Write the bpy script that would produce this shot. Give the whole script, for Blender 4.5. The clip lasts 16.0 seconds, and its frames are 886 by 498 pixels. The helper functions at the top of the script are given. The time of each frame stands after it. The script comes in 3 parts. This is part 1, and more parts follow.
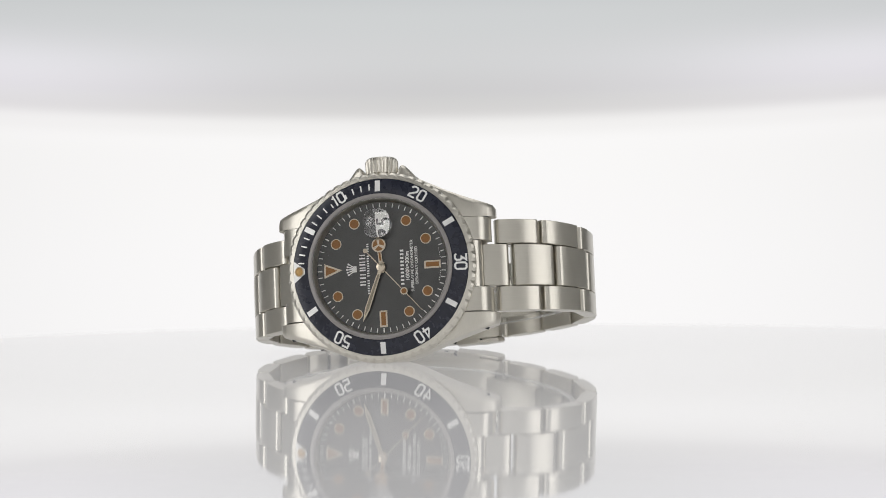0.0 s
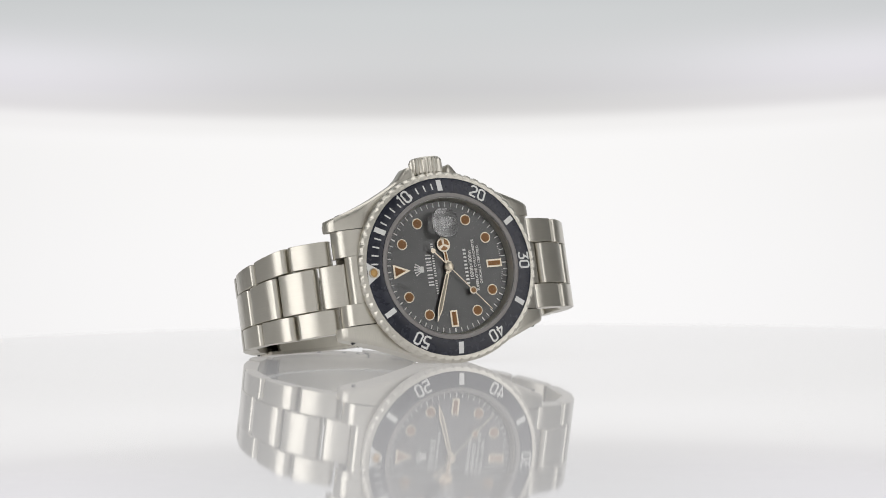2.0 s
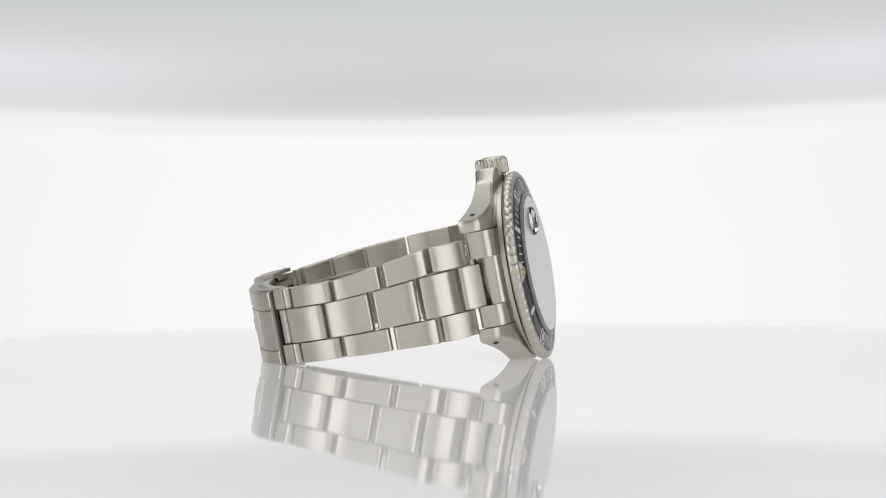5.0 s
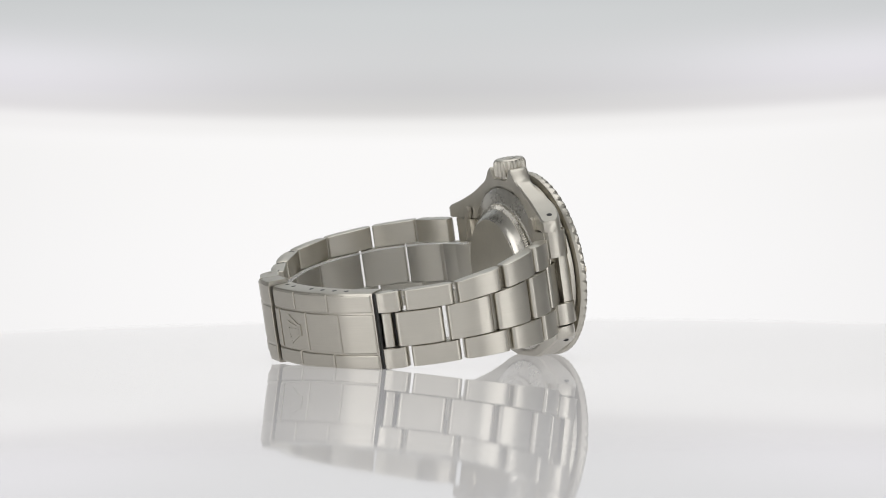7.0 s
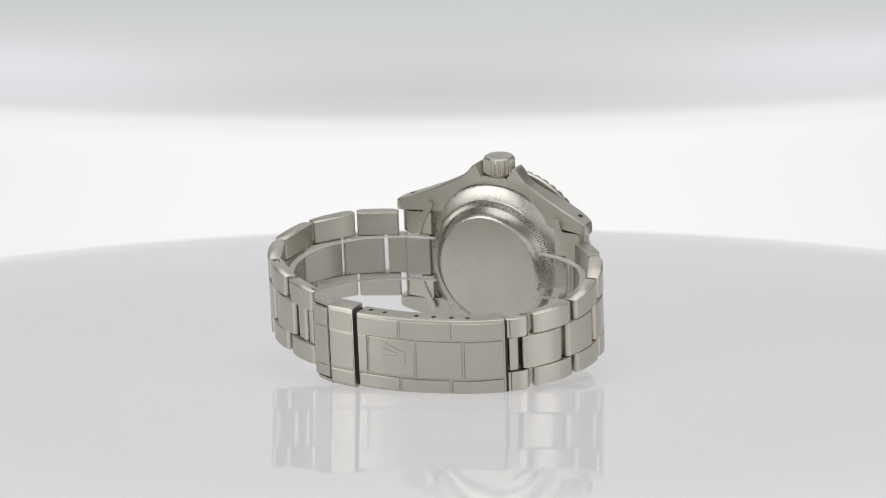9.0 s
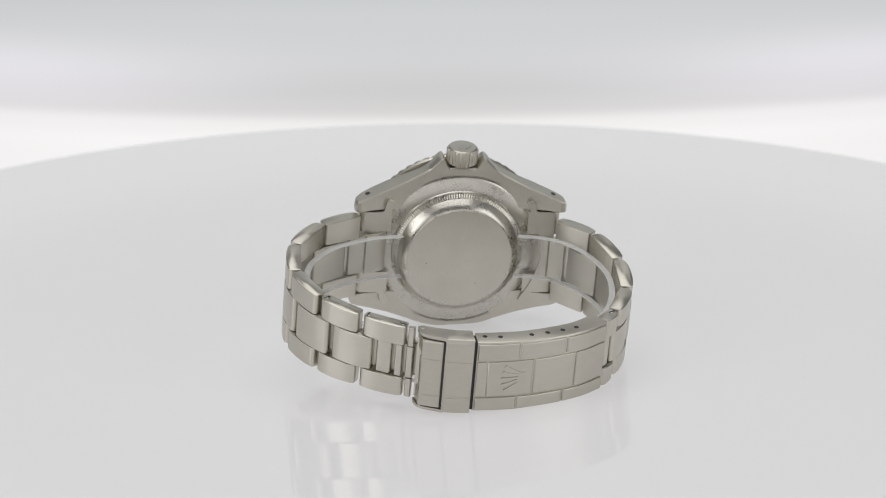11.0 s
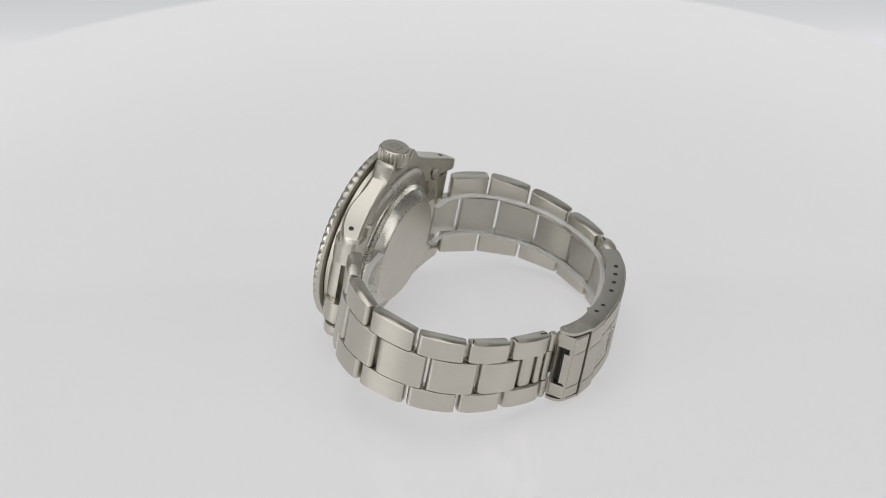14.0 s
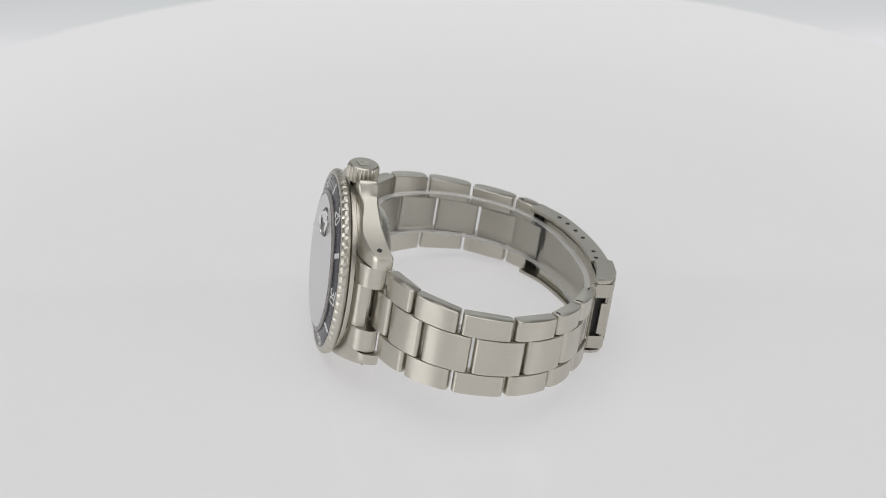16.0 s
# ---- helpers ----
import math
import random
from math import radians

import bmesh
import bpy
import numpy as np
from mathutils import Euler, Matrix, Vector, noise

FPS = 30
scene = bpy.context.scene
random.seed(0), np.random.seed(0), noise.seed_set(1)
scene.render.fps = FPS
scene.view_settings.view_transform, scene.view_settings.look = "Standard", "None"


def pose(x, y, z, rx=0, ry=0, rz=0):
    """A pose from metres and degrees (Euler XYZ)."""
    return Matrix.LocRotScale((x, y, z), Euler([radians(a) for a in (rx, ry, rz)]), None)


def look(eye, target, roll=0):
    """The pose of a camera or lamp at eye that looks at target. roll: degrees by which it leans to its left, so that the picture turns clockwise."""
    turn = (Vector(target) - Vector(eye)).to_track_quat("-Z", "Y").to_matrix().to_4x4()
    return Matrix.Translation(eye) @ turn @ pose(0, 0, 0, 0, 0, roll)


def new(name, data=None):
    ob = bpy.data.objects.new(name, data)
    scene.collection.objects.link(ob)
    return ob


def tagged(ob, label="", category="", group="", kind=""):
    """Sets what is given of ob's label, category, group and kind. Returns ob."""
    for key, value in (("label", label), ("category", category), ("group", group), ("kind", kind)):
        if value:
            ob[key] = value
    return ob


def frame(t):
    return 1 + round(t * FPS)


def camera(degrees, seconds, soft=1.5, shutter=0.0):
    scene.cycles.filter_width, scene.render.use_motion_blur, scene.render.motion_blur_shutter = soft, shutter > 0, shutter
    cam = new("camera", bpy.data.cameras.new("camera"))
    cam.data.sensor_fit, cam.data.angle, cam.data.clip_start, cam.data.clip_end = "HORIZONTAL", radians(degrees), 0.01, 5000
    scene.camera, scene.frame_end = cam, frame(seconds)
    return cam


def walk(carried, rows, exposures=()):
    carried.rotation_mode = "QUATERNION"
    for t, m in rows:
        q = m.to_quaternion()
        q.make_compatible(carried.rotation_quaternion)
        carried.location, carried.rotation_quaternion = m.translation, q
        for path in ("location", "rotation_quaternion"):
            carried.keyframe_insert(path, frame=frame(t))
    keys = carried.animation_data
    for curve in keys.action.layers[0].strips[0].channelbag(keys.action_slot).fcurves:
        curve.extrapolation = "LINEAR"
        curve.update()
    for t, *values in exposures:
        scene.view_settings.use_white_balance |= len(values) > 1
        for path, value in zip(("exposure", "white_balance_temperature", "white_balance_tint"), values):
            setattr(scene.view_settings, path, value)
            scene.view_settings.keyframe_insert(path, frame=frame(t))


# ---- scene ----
MM = 0.001

# ---------------------------------------------------------------- camera
cam = camera(15.6, 16.0, soft=0.75)
cam.data.dof.use_dof = True
cam.data.dof.focus_distance = 0.685
cam.data.dof.aperture_fstop = 27.0

# seconds, degrees of the turntable, degrees by which the swing arm has risen
STEPS = [
    (0.0, -11.2, 0.0), (0.5, -1.92, 0.0), (1.0, 6.74, 0.0), (1.5, 15.62, 0.0), (2.0, 24.3, 0.0), (2.5, 33.22, 0.0),
    (3.0, 42.2, 0.0), (3.5, 51.5, 0.0), (4.0, 60.7, 0.0), (4.5, 69.7, 0.0), (5.0, 78.8, 0.0), (5.5, 87.8, 0.0),
    (6.0, 96.8, 0.0), (6.5, 105.7, 0.05), (7.0, 114.4, 0.5), (7.5, 123.5, 2.1), (8.0, 132.4, 4.11), (8.5, 141.8, 6.12),
    (9.0, 150.7, 8.2), (9.5, 159.9, 10.3), (10.0, 169.2, 12.6), (10.5, 178.6, 14.9), (11.0, 188.0, 17.2),
    (11.5, 197.3, 19.5), (12.0, 206.3, 21.8), (12.5, 215.2, 24.2), (13.0, 224.0, 26.5), (13.5, 232.9, 28.6),
    (14.0, 241.7, 29.38), (14.5, 250.7, 29.4), (15.0, 259.5, 29.4), (15.5, 268.4, 29.4), (16.0, 277.0, 29.4),
]
PIVOT = Matrix.Translation((0.0, 0.0023, 0.0196))


def arm(rise):
    """The swing arm's turn about its level axle."""
    return PIVOT @ pose(0, 0, 0, -rise) @ PIVOT.inverted()


EYE = Matrix.Translation((0.0, -0.698, 0.0387)) @ pose(0, 0, 0, 0, 0, -0.15) @ pose(0, 0, 0, 90 - 1.271) @ pose(0, 0, 0, 0, 0, -0.62)
walk(cam, [(t, arm(rise) @ EYE) for t, turn, rise in STEPS])

# ---------------------------------------------------------------- light
world = bpy.data.worlds.new("world")
scene.world = world
world.use_nodes = True
world.node_tree.nodes["Background"].inputs["Color"].default_value = (1.0, 0.985, 0.96, 1)
world.node_tree.nodes["Background"].inputs["Strength"].default_value = 0.0
scene.view_settings.exposure = 0.0


def softbox(name, eye, target, sx, sy, watts, colour=(1.0, 0.99, 0.99)):
    data = bpy.data.lights.new(name, "AREA")
    data.shape, data.size, data.size_y, data.energy, data.color = "RECTANGLE", sx, sy, watts, colour
    ob = new(name, data)
    ob.matrix_basis = look(eye, target)
    return ob


softbox("softbox_overhead", (0, 0.0, 1.15), (0, 0, 0), 1.2, 1.2, 5.7)
softbox("softbox_side", (-1.05, -0.65, 0.42), (0, 0, 0.05), 0.7, 1.0, 4.8)
softbox("softbox_side", (1.05, -0.65, 0.42), (0, 0, 0.05), 0.7, 1.0, 3.3)

softbox("softbox_front", (0, -1.35, 0.20), (0, 0, 0.03), 1.8, 0.95, 2.95)

# ---------------------------------------------------------------- materials
def material(name, colour, rough=0.5, metal=0.0, grain=None, amount=0.1, bump=0.0, spec=0.5, brushed=0.0):
    """A principled material, with grain (scale on x, y, z per metre) in colour, roughness and relief."""
    m = bpy.data.materials.new(name)
    m.use_nodes = True
    nt = m.node_tree
    b = nt.nodes["Principled BSDF"]
    b.inputs["Base Color"].default_value = (*colour, 1)
    b.inputs["Roughness"].default_value = rough
    b.inputs["Metallic"].default_value = metal
    b.inputs["Specular IOR Level"].default_value = spec
    if brushed:
        tg = nt.nodes.new("ShaderNodeTangent")
        tg.direction_type, tg.axis = "RADIAL", "X"
        nt.links.new(tg.outputs["Tangent"], b.inputs["Tangent"])
        b.inputs["Anisotropic"].default_value = brushed
        b.inputs["Anisotropic Rotation"].default_value = 0.25
    if grain:
        tc = nt.nodes.new("ShaderNodeTexCoord")
        mp = nt.nodes.new("ShaderNodeMapping")
        mp.inputs["Scale"].default_value = grain
        nz = nt.nodes.new("ShaderNodeTexNoise")
        nz.inputs["Scale"].default_value = 1.0
        nz.inputs["Detail"].default_value = 4.0
        big = nt.nodes.new("ShaderNodeTexNoise")
        big.inputs["Scale"].default_value = 180.0
        big.inputs["Detail"].default_value = 3.0
        nt.links.new(tc.outputs["Object"], mp.inputs["Vector"])
        nt.links.new(mp.outputs["Vector"], nz.inputs["Vector"])
        nt.links.new(tc.outputs["Object"], big.inputs["Vector"])
        add = nt.nodes.new("ShaderNodeMath")
        add.operation = "ADD"
        nt.links.new(nz.outputs["Fac"], add.inputs[0])
        nt.links.new(big.outputs["Fac"], add.inputs[1])
        mr = nt.nodes.new("ShaderNodeMapRange")
        mr.inputs["From Min"].default_value, mr.inputs["From Max"].default_value = 0.6, 1.4
        mr.inputs["To Min"].default_value, mr.inputs["To Max"].default_value = 1 - amount, 1 + amount
        nt.links.new(add.outputs[0], mr.inputs["Value"])
        mul = nt.nodes.new("ShaderNodeVectorMath")
        mul.operation = "SCALE"
        mul.inputs[0].default_value = colour
        nt.links.new(mr.outputs["Result"], mul.inputs["Scale"])
        nt.links.new(mul.outputs["Vector"], b.inputs["Base Color"])
        rr = nt.nodes.new("ShaderNodeMath")
        rr.operation = "MULTIPLY"
        rr.inputs[1].default_value = rough
        nt.links.new(mr.outputs["Result"], rr.inputs[0])
        nt.links.new(rr.outputs[0], b.inputs["Roughness"])
        if bump:
            bp = nt.nodes.new("ShaderNodeBump")
            bp.inputs["Strength"].default_value = bump
            bp.inputs["Distance"].default_value = 0.00002
            nt.links.new(nz.outputs["Fac"], bp.inputs["Height"])
            nt.links.new(bp.outputs["Normal"], b.inputs["Normal"])
    return m


STEEL = (0.60, 0.575, 0.512)
BRUSHED = material("brushed_steel", STEEL, 0.33, 1.0, (9000, 160, 160), 0.045, 0.05, 0.5, 0.6)
CLASP = material("clasp_steel", (0.54, 0.515, 0.458), 0.38, 1.0, (9000, 160, 160), 0.05, 0.06, 0.5, 0.4)
SATIN = material("satin_steel", STEEL, 0.37, 1.0, (700, 6000, 6000), 0.06, 0.08)
POLISHED = material("polished_steel", (0.58, 0.56, 0.51), 0.28, 1.0, (900, 900, 900), 0.10, 0.05)
BACK = material("worn_back_steel", STEEL, 0.36, 1.0, (700, 6000, 6000), 0.06, 0.08)


def specks(m, scale, level, dark):
    """Small dark pits scattered over a material."""
    nt = m.node_tree
    b = nt.nodes["Principled BSDF"]
    tc, nz = nt.nodes.new("ShaderNodeTexCoord"), nt.nodes.new("ShaderNodeTexNoise")
    nz.inputs["Scale"].default_value, nz.inputs["Detail"].default_value = scale, 2.0
    nt.links.new(tc.outputs["Object"], nz.inputs["Vector"])
    mr = nt.nodes.new("ShaderNodeMapRange")
    mr.inputs["From Min"].default_value, mr.inputs["From Max"].default_value = level, level + 0.04
    mr.inputs["To Min"].default_value, mr.inputs["To Max"].default_value = 1.0, dark
    nt.links.new(nz.outputs["Fac"], mr.inputs["Value"])
    mul = nt.nodes.new("ShaderNodeVectorMath")
    mul.operation = "SCALE"
    nt.links.new(b.inputs["Base Color"].links[0].from_socket, mul.inputs[0])
    nt.links.new(mr.outputs["Result"], mul.inputs["Scale"])
    nt.links.new(mul.outputs["Vector"], b.inputs["Base Color"])


specks(BACK, 900.0, 0.735, 0.45)
# near-black that paints shade in holes, slots and gaps; also colours the stamps
DARK = material("gap_shade_and_marks", (0.03, 0.03, 0.03), 0.6, 0.0, (800, 800, 800), 0.2)
INSERT = material("bezel_insert_black", (0.014, 0.016, 0.027), 0.26, 0.0, (700, 700, 700), 0.35, 0.0, 0.42)
# the uneven tone paints cloudy reflections of the crystal into the black
DIAL = material("dial_black", (0.025, 0.025, 0.023), 0.5, 0.0, (500, 500, 500), 0.35, 0.0, 0.1)
# coat over the black, standing in for the crystal's reflection
DIAL.node_tree.nodes["Principled BSDF"].inputs["Coat Weight"].default_value = 1.0
DIAL.node_tree.nodes["Principled BSDF"].inputs["Coat Roughness"].default_value = 0.3
DIAL.node_tree.nodes["Principled BSDF"].inputs["Coat IOR"].default_value = 1.75
WHITE = material("white_print", (0.78, 0.78, 0.75), 0.5, 0.0, (2000, 2000, 2000), 0.06)
SILVER = material("insert_silver", (0.74, 0.74, 0.72), 0.4, 0.3, (1500, 1500, 1500), 0.08)
LUME = material("aged_lume", (0.26, 0.12, 0.038), 0.7, 0.0, (1800, 1800, 1800), 0.2)
PEARL = material("pearl_lume", (0.50, 0.30, 0.10), 0.35, 0.0, (1800, 1800, 1800), 0.2)
GOLD = material("white_gold", (0.60, 0.53, 0.42), 0.28, 1.0, (1800, 1800, 1800), 0.05)
DATE = material("date_disc", (0.80, 0.80, 0.76), 0.5, 0.0, (1500, 1500, 1500), 0.04)
CREAM = material("cream_lume", (0.24, 0.21, 0.155), 0.6, 0.0, (1500, 1500, 1500), 0.1)
GASKET = material("crystal_gasket", (0.25, 0.235, 0.225), 0.3, 0.0, (1500, 1500, 1500), 0.08)
INK = material("black_ink", (0.012, 0.012, 0.012), 0.5, 0.0, (1500, 1500, 1500), 0.1)
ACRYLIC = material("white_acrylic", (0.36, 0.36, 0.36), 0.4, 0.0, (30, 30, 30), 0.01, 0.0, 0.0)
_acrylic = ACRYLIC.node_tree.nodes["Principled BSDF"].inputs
# light from below is put into the plate's own emission, under its gloss
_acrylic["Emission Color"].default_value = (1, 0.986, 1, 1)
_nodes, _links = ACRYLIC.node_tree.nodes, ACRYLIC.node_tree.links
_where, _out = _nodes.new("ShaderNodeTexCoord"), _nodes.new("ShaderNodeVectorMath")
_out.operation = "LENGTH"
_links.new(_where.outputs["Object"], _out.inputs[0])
# painted rim glow: emission fades inwards, standing in for the screen's light
_rim_glow = _nodes.new("ShaderNodeMapRange")
_rim_glow.interpolation_type = "SMOOTHSTEP"
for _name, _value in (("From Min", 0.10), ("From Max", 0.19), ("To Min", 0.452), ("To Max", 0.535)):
    _rim_glow.inputs[_name].default_value = _value
_links.new(_out.outputs["Value"], _rim_glow.inputs["Value"])
_links.new(_rim_glow.outputs["Result"], _acrylic["Emission Strength"])
_acrylic["Coat Weight"].default_value = 0.88
_acrylic["Coat Roughness"].default_value = 0.03
_acrylic["Coat IOR"].default_value = 1.38
PAINT = material("white_wall_paint", (0.62, 0.62, 0.61), 0.7, 0.0, (25, 25, 25), 0.02)


def glass(name, rough):
    """Thin clear crystal: see-through, with a mirror gloss that grows towards grazing views."""
    m = bpy.data.materials.new(name)
    m.use_nodes = True
    nt = m.node_tree
    nt.nodes.remove(nt.nodes["Principled BSDF"])
    see = nt.nodes.new("ShaderNodeBsdfTransparent")
    see.inputs["Color"].default_value = (0.98, 0.98, 0.98, 1)
    gloss = nt.nodes.new("ShaderNodeBsdfGlossy")
    gloss.inputs["Roughness"].default_value = rough
    facing = nt.nodes.new("ShaderNodeLayerWeight")
    facing.inputs["Blend"].default_value = 0.5
    power = nt.nodes.new("ShaderNodeMath")
    power.operation = "POWER"
    power.inputs[1].default_value = 3.0
    nt.links.new(facing.outputs["Facing"], power.inputs[0])
    scale = nt.nodes.new("ShaderNodeMath")
    scale.operation = "MULTIPLY_ADD"
    scale.inputs[1].default_value, scale.inputs[2].default_value = 1.8, 0.0
    scale.use_clamp = True
    nt.links.new(power.outputs[0], scale.inputs[0])
    mix = nt.nodes.new("ShaderNodeMixShader")
    nt.links.new(scale.outputs[0], mix.inputs[0])
    nt.links.new(see.outputs[0], mix.inputs[1])
    nt.links.new(gloss.outputs[0], mix.inputs[2])
    nt.links.new(mix.outputs[0], nt.nodes["Material Output"].inputs["Surface"])
    return m


CRYSTAL = glass("sapphire_crystal", 0.27)


def solid_glass(name, ior):
    """Clear solid crystal that bends light, for the magnifier."""
    m = bpy.data.materials.new(name)
    m.use_nodes = True
    b = m.node_tree.nodes["Principled BSDF"].inputs
    b["Base Color"].default_value = (0.98, 0.98, 0.98, 1)
    b["Transmission Weight"].default_value = 1.0
    b["Roughness"].default_value = 0.02
    b["IOR"].default_value = ior
    return m


LENS = solid_glass("magnifier_crystal", 1.77)


def plastic(name, body):
    """Clear plastic: mostly see-through, with a glossy, slightly milky body."""
    m = bpy.data.materials.new(name)
    m.use_nodes = True
    nt = m.node_tree
    b = nt.nodes["Principled BSDF"]
    b.inputs["Base Color"].default_value = (0.85, 0.85, 0.84, 1)
    b.inputs["Roughness"].default_value = 0.12
    mix = nt.nodes.new("ShaderNodeMixShader")
    see = nt.nodes.new("ShaderNodeBsdfTransparent")
    see.inputs["Color"].default_value = (0.94, 0.94, 0.935, 1)
    mix.inputs[0].default_value = body
    nt.links.new(see.outputs[0], mix.inputs[1])
    nt.links.new(b.outputs[0], mix.inputs[2])
    nt.links.new(mix.outputs[0], nt.nodes["Material Output"].inputs["Surface"])
    return m


CLEAR = plastic("clear_plastic", 0.06)
FROSTED = plastic("plastic_cut_edge", 0.45)


# ---------------------------------------------------------------- helpers for meshes (in millimetres)
def part(name, bm, mat, parent=None, label="", smooth=35):
    bmesh.ops.recalc_face_normals(bm, faces=bm.faces)
    me = bpy.data.meshes.new(name)
    bm.to_mesh(me)
    bm.free()
    me.transform(Matrix.Scale(MM, 4))
    me.materials.append(mat)
    if smooth:
        me.shade_smooth()
        me.set_sharp_from_angle(angle=radians(smooth))
    ob = new(name, me)
    ob.parent = parent
    if label:
        ob["label"] = label
    return ob


def loft(bm, rings, closed=True, caps=True, wrap=False):
    """Faces between rings of points; closed: each ring is a loop; wrap: the last ring meets the first."""
    vs = [[bm.verts.new(p) for p in r] for r in rings]
    n = len(vs[0])
    pairs = list(zip(vs, vs[1:])) + ([(vs[-1], vs[0])] if wrap else [])
    for a, b in pairs:
        for i in range(n if closed else n - 1):
            j = (i + 1) % n
            bm.faces.new((a[i], a[j], b[j], b[i]))
    if caps and not wrap and closed:
        bm.faces.new(vs[0][::-1])
        bm.faces.new(vs[-1])
    return vs


def revolve(profile, steps=128, bm=None, axis="z", at=(0, 0, 0)):
    """A body of revolution from (radius, height) pairs, a closed loop of them, or from axis to axis."""
    bm = bm or bmesh.new()
    rings = []
    for k in range(steps):
        a = 2 * math.pi * k / steps
        c, s = math.cos(a), math.sin(a)
        ring = []
        for r, h in profile:
            p = (r * c, r * s, h) if axis == "z" else (h, r * c, r * s)
            ring.append((p[0] + at[0], p[1] + at[1], p[2] + at[2]))
        rings.append(ring)
    loft(bm, rings, closed=False, caps=False, wrap=True)
    bmesh.ops.remove_doubles(bm, verts=bm.verts, dist=1e-5)
    return bm


def prism(points, z0, z1, bm=None):
    """A flat plate of that outline from z0 to z1."""
    bm = bm or bmesh.new()
    loft(bm, [[(x, y, z0) for x, y in points], [(x, y, z1) for x, y in points]])
    return bm


def disc(r, n=32, x=0.0, y=0.0):
    return [(x + r * math.cos(2 * math.pi * k / n), y + r * math.sin(2 * math.pi * k / n)) for k in range(n)]


def rect(x0, y0, x1, y1):
    return [(x0, y0), (x1, y0), (x1, y1), (x0, y1)]


def spun(points, degrees):
    """Points (x, y) turned clockwise, as a clock's hand turns."""
    a = radians(-degrees)
    c, s = math.cos(a), math.sin(a)
    return [(x * c - y * s, x * s + y * c) for x, y in points]


def lettering(name, text, size, m, mat, parent, label="", wide=1.0, deep=0.03, bold=0.0):
    """Words in the built-in font, centred on m (millimetres), as a mesh."""
    cu = bpy.data.curves.new(name, "FONT")
    cu.body, cu.size, cu.align_x, cu.align_y, cu.extrude = text, size, "CENTER", "CENTER", deep
    cu.resolution_u, cu.offset = 3, bold
    tmp = bpy.data.objects.new(name, cu)
    scene.collection.objects.link(tmp)
    bpy.context.view_layer.update()
    me = bpy.data.meshes.new_from_object(tmp.evaluated_get(bpy.context.evaluated_depsgraph_get()))
    bpy.data.objects.remove(tmp)
    me.transform(m @ Matrix.Diagonal((wide, 1, 1, 1)))
    me.transform(Matrix.Scale(MM, 4))
    me.materials.clear()
    me.materials.append(mat)
    ob = new(name, me)
    ob.parent = parent
    if label:
        ob["label"] = label
    return ob


# ---------------------------------------------------------------- studio
def slab(name, x0, y0, z0, x1, y1, z1, mat, label, category):
    bm = bmesh.new()
    bmesh.ops.create_cube(bm, size=1)
    for v in bm.verts:
        v.co = ((x0 + x1) / 2 + v.co.x * (x1 - x0), (y0 + y1) / 2 + v.co.y * (y1 - y0), (z0 + z1) / 2 + v.co.z * (z1 - z0))
    bmesh.ops.scale(bm, vec=(1000, 1000, 1000), verts=bm.verts)
    return tagged(part(name, bm, mat, None, smooth=0), label, category, kind="structure")


slab("floor", -1.6, -1.6, -0.96, 1.6, 1.6, -0.90, PAINT, "plain light studio floor under the turntable", "floor")
slab("ceiling", -1.6, -1.6, 1.4, 1.6, 1.6, 1.5, PAINT, "plain white studio ceiling", "ceiling")
slab("wall_north", -1.6, 1.5, -0.9, 1.6, 1.6, 1.4, PAINT, "plain white studio wall", "wall")
slab("wall_south", -1.6, -1.6, -0.9, 1.6, -1.5, 1.4, PAINT, "plain white studio wall", "wall")
slab("wall_east", 1.5, -1.5, -0.9, 1.6, 1.5, 1.4, PAINT, "plain white studio wall", "wall")
slab("wall_west", -1.6, -1.5, -0.9, -1.5, 1.5, 1.4, PAINT, "plain white studio wall", "wall")


SPREAD = 1.06


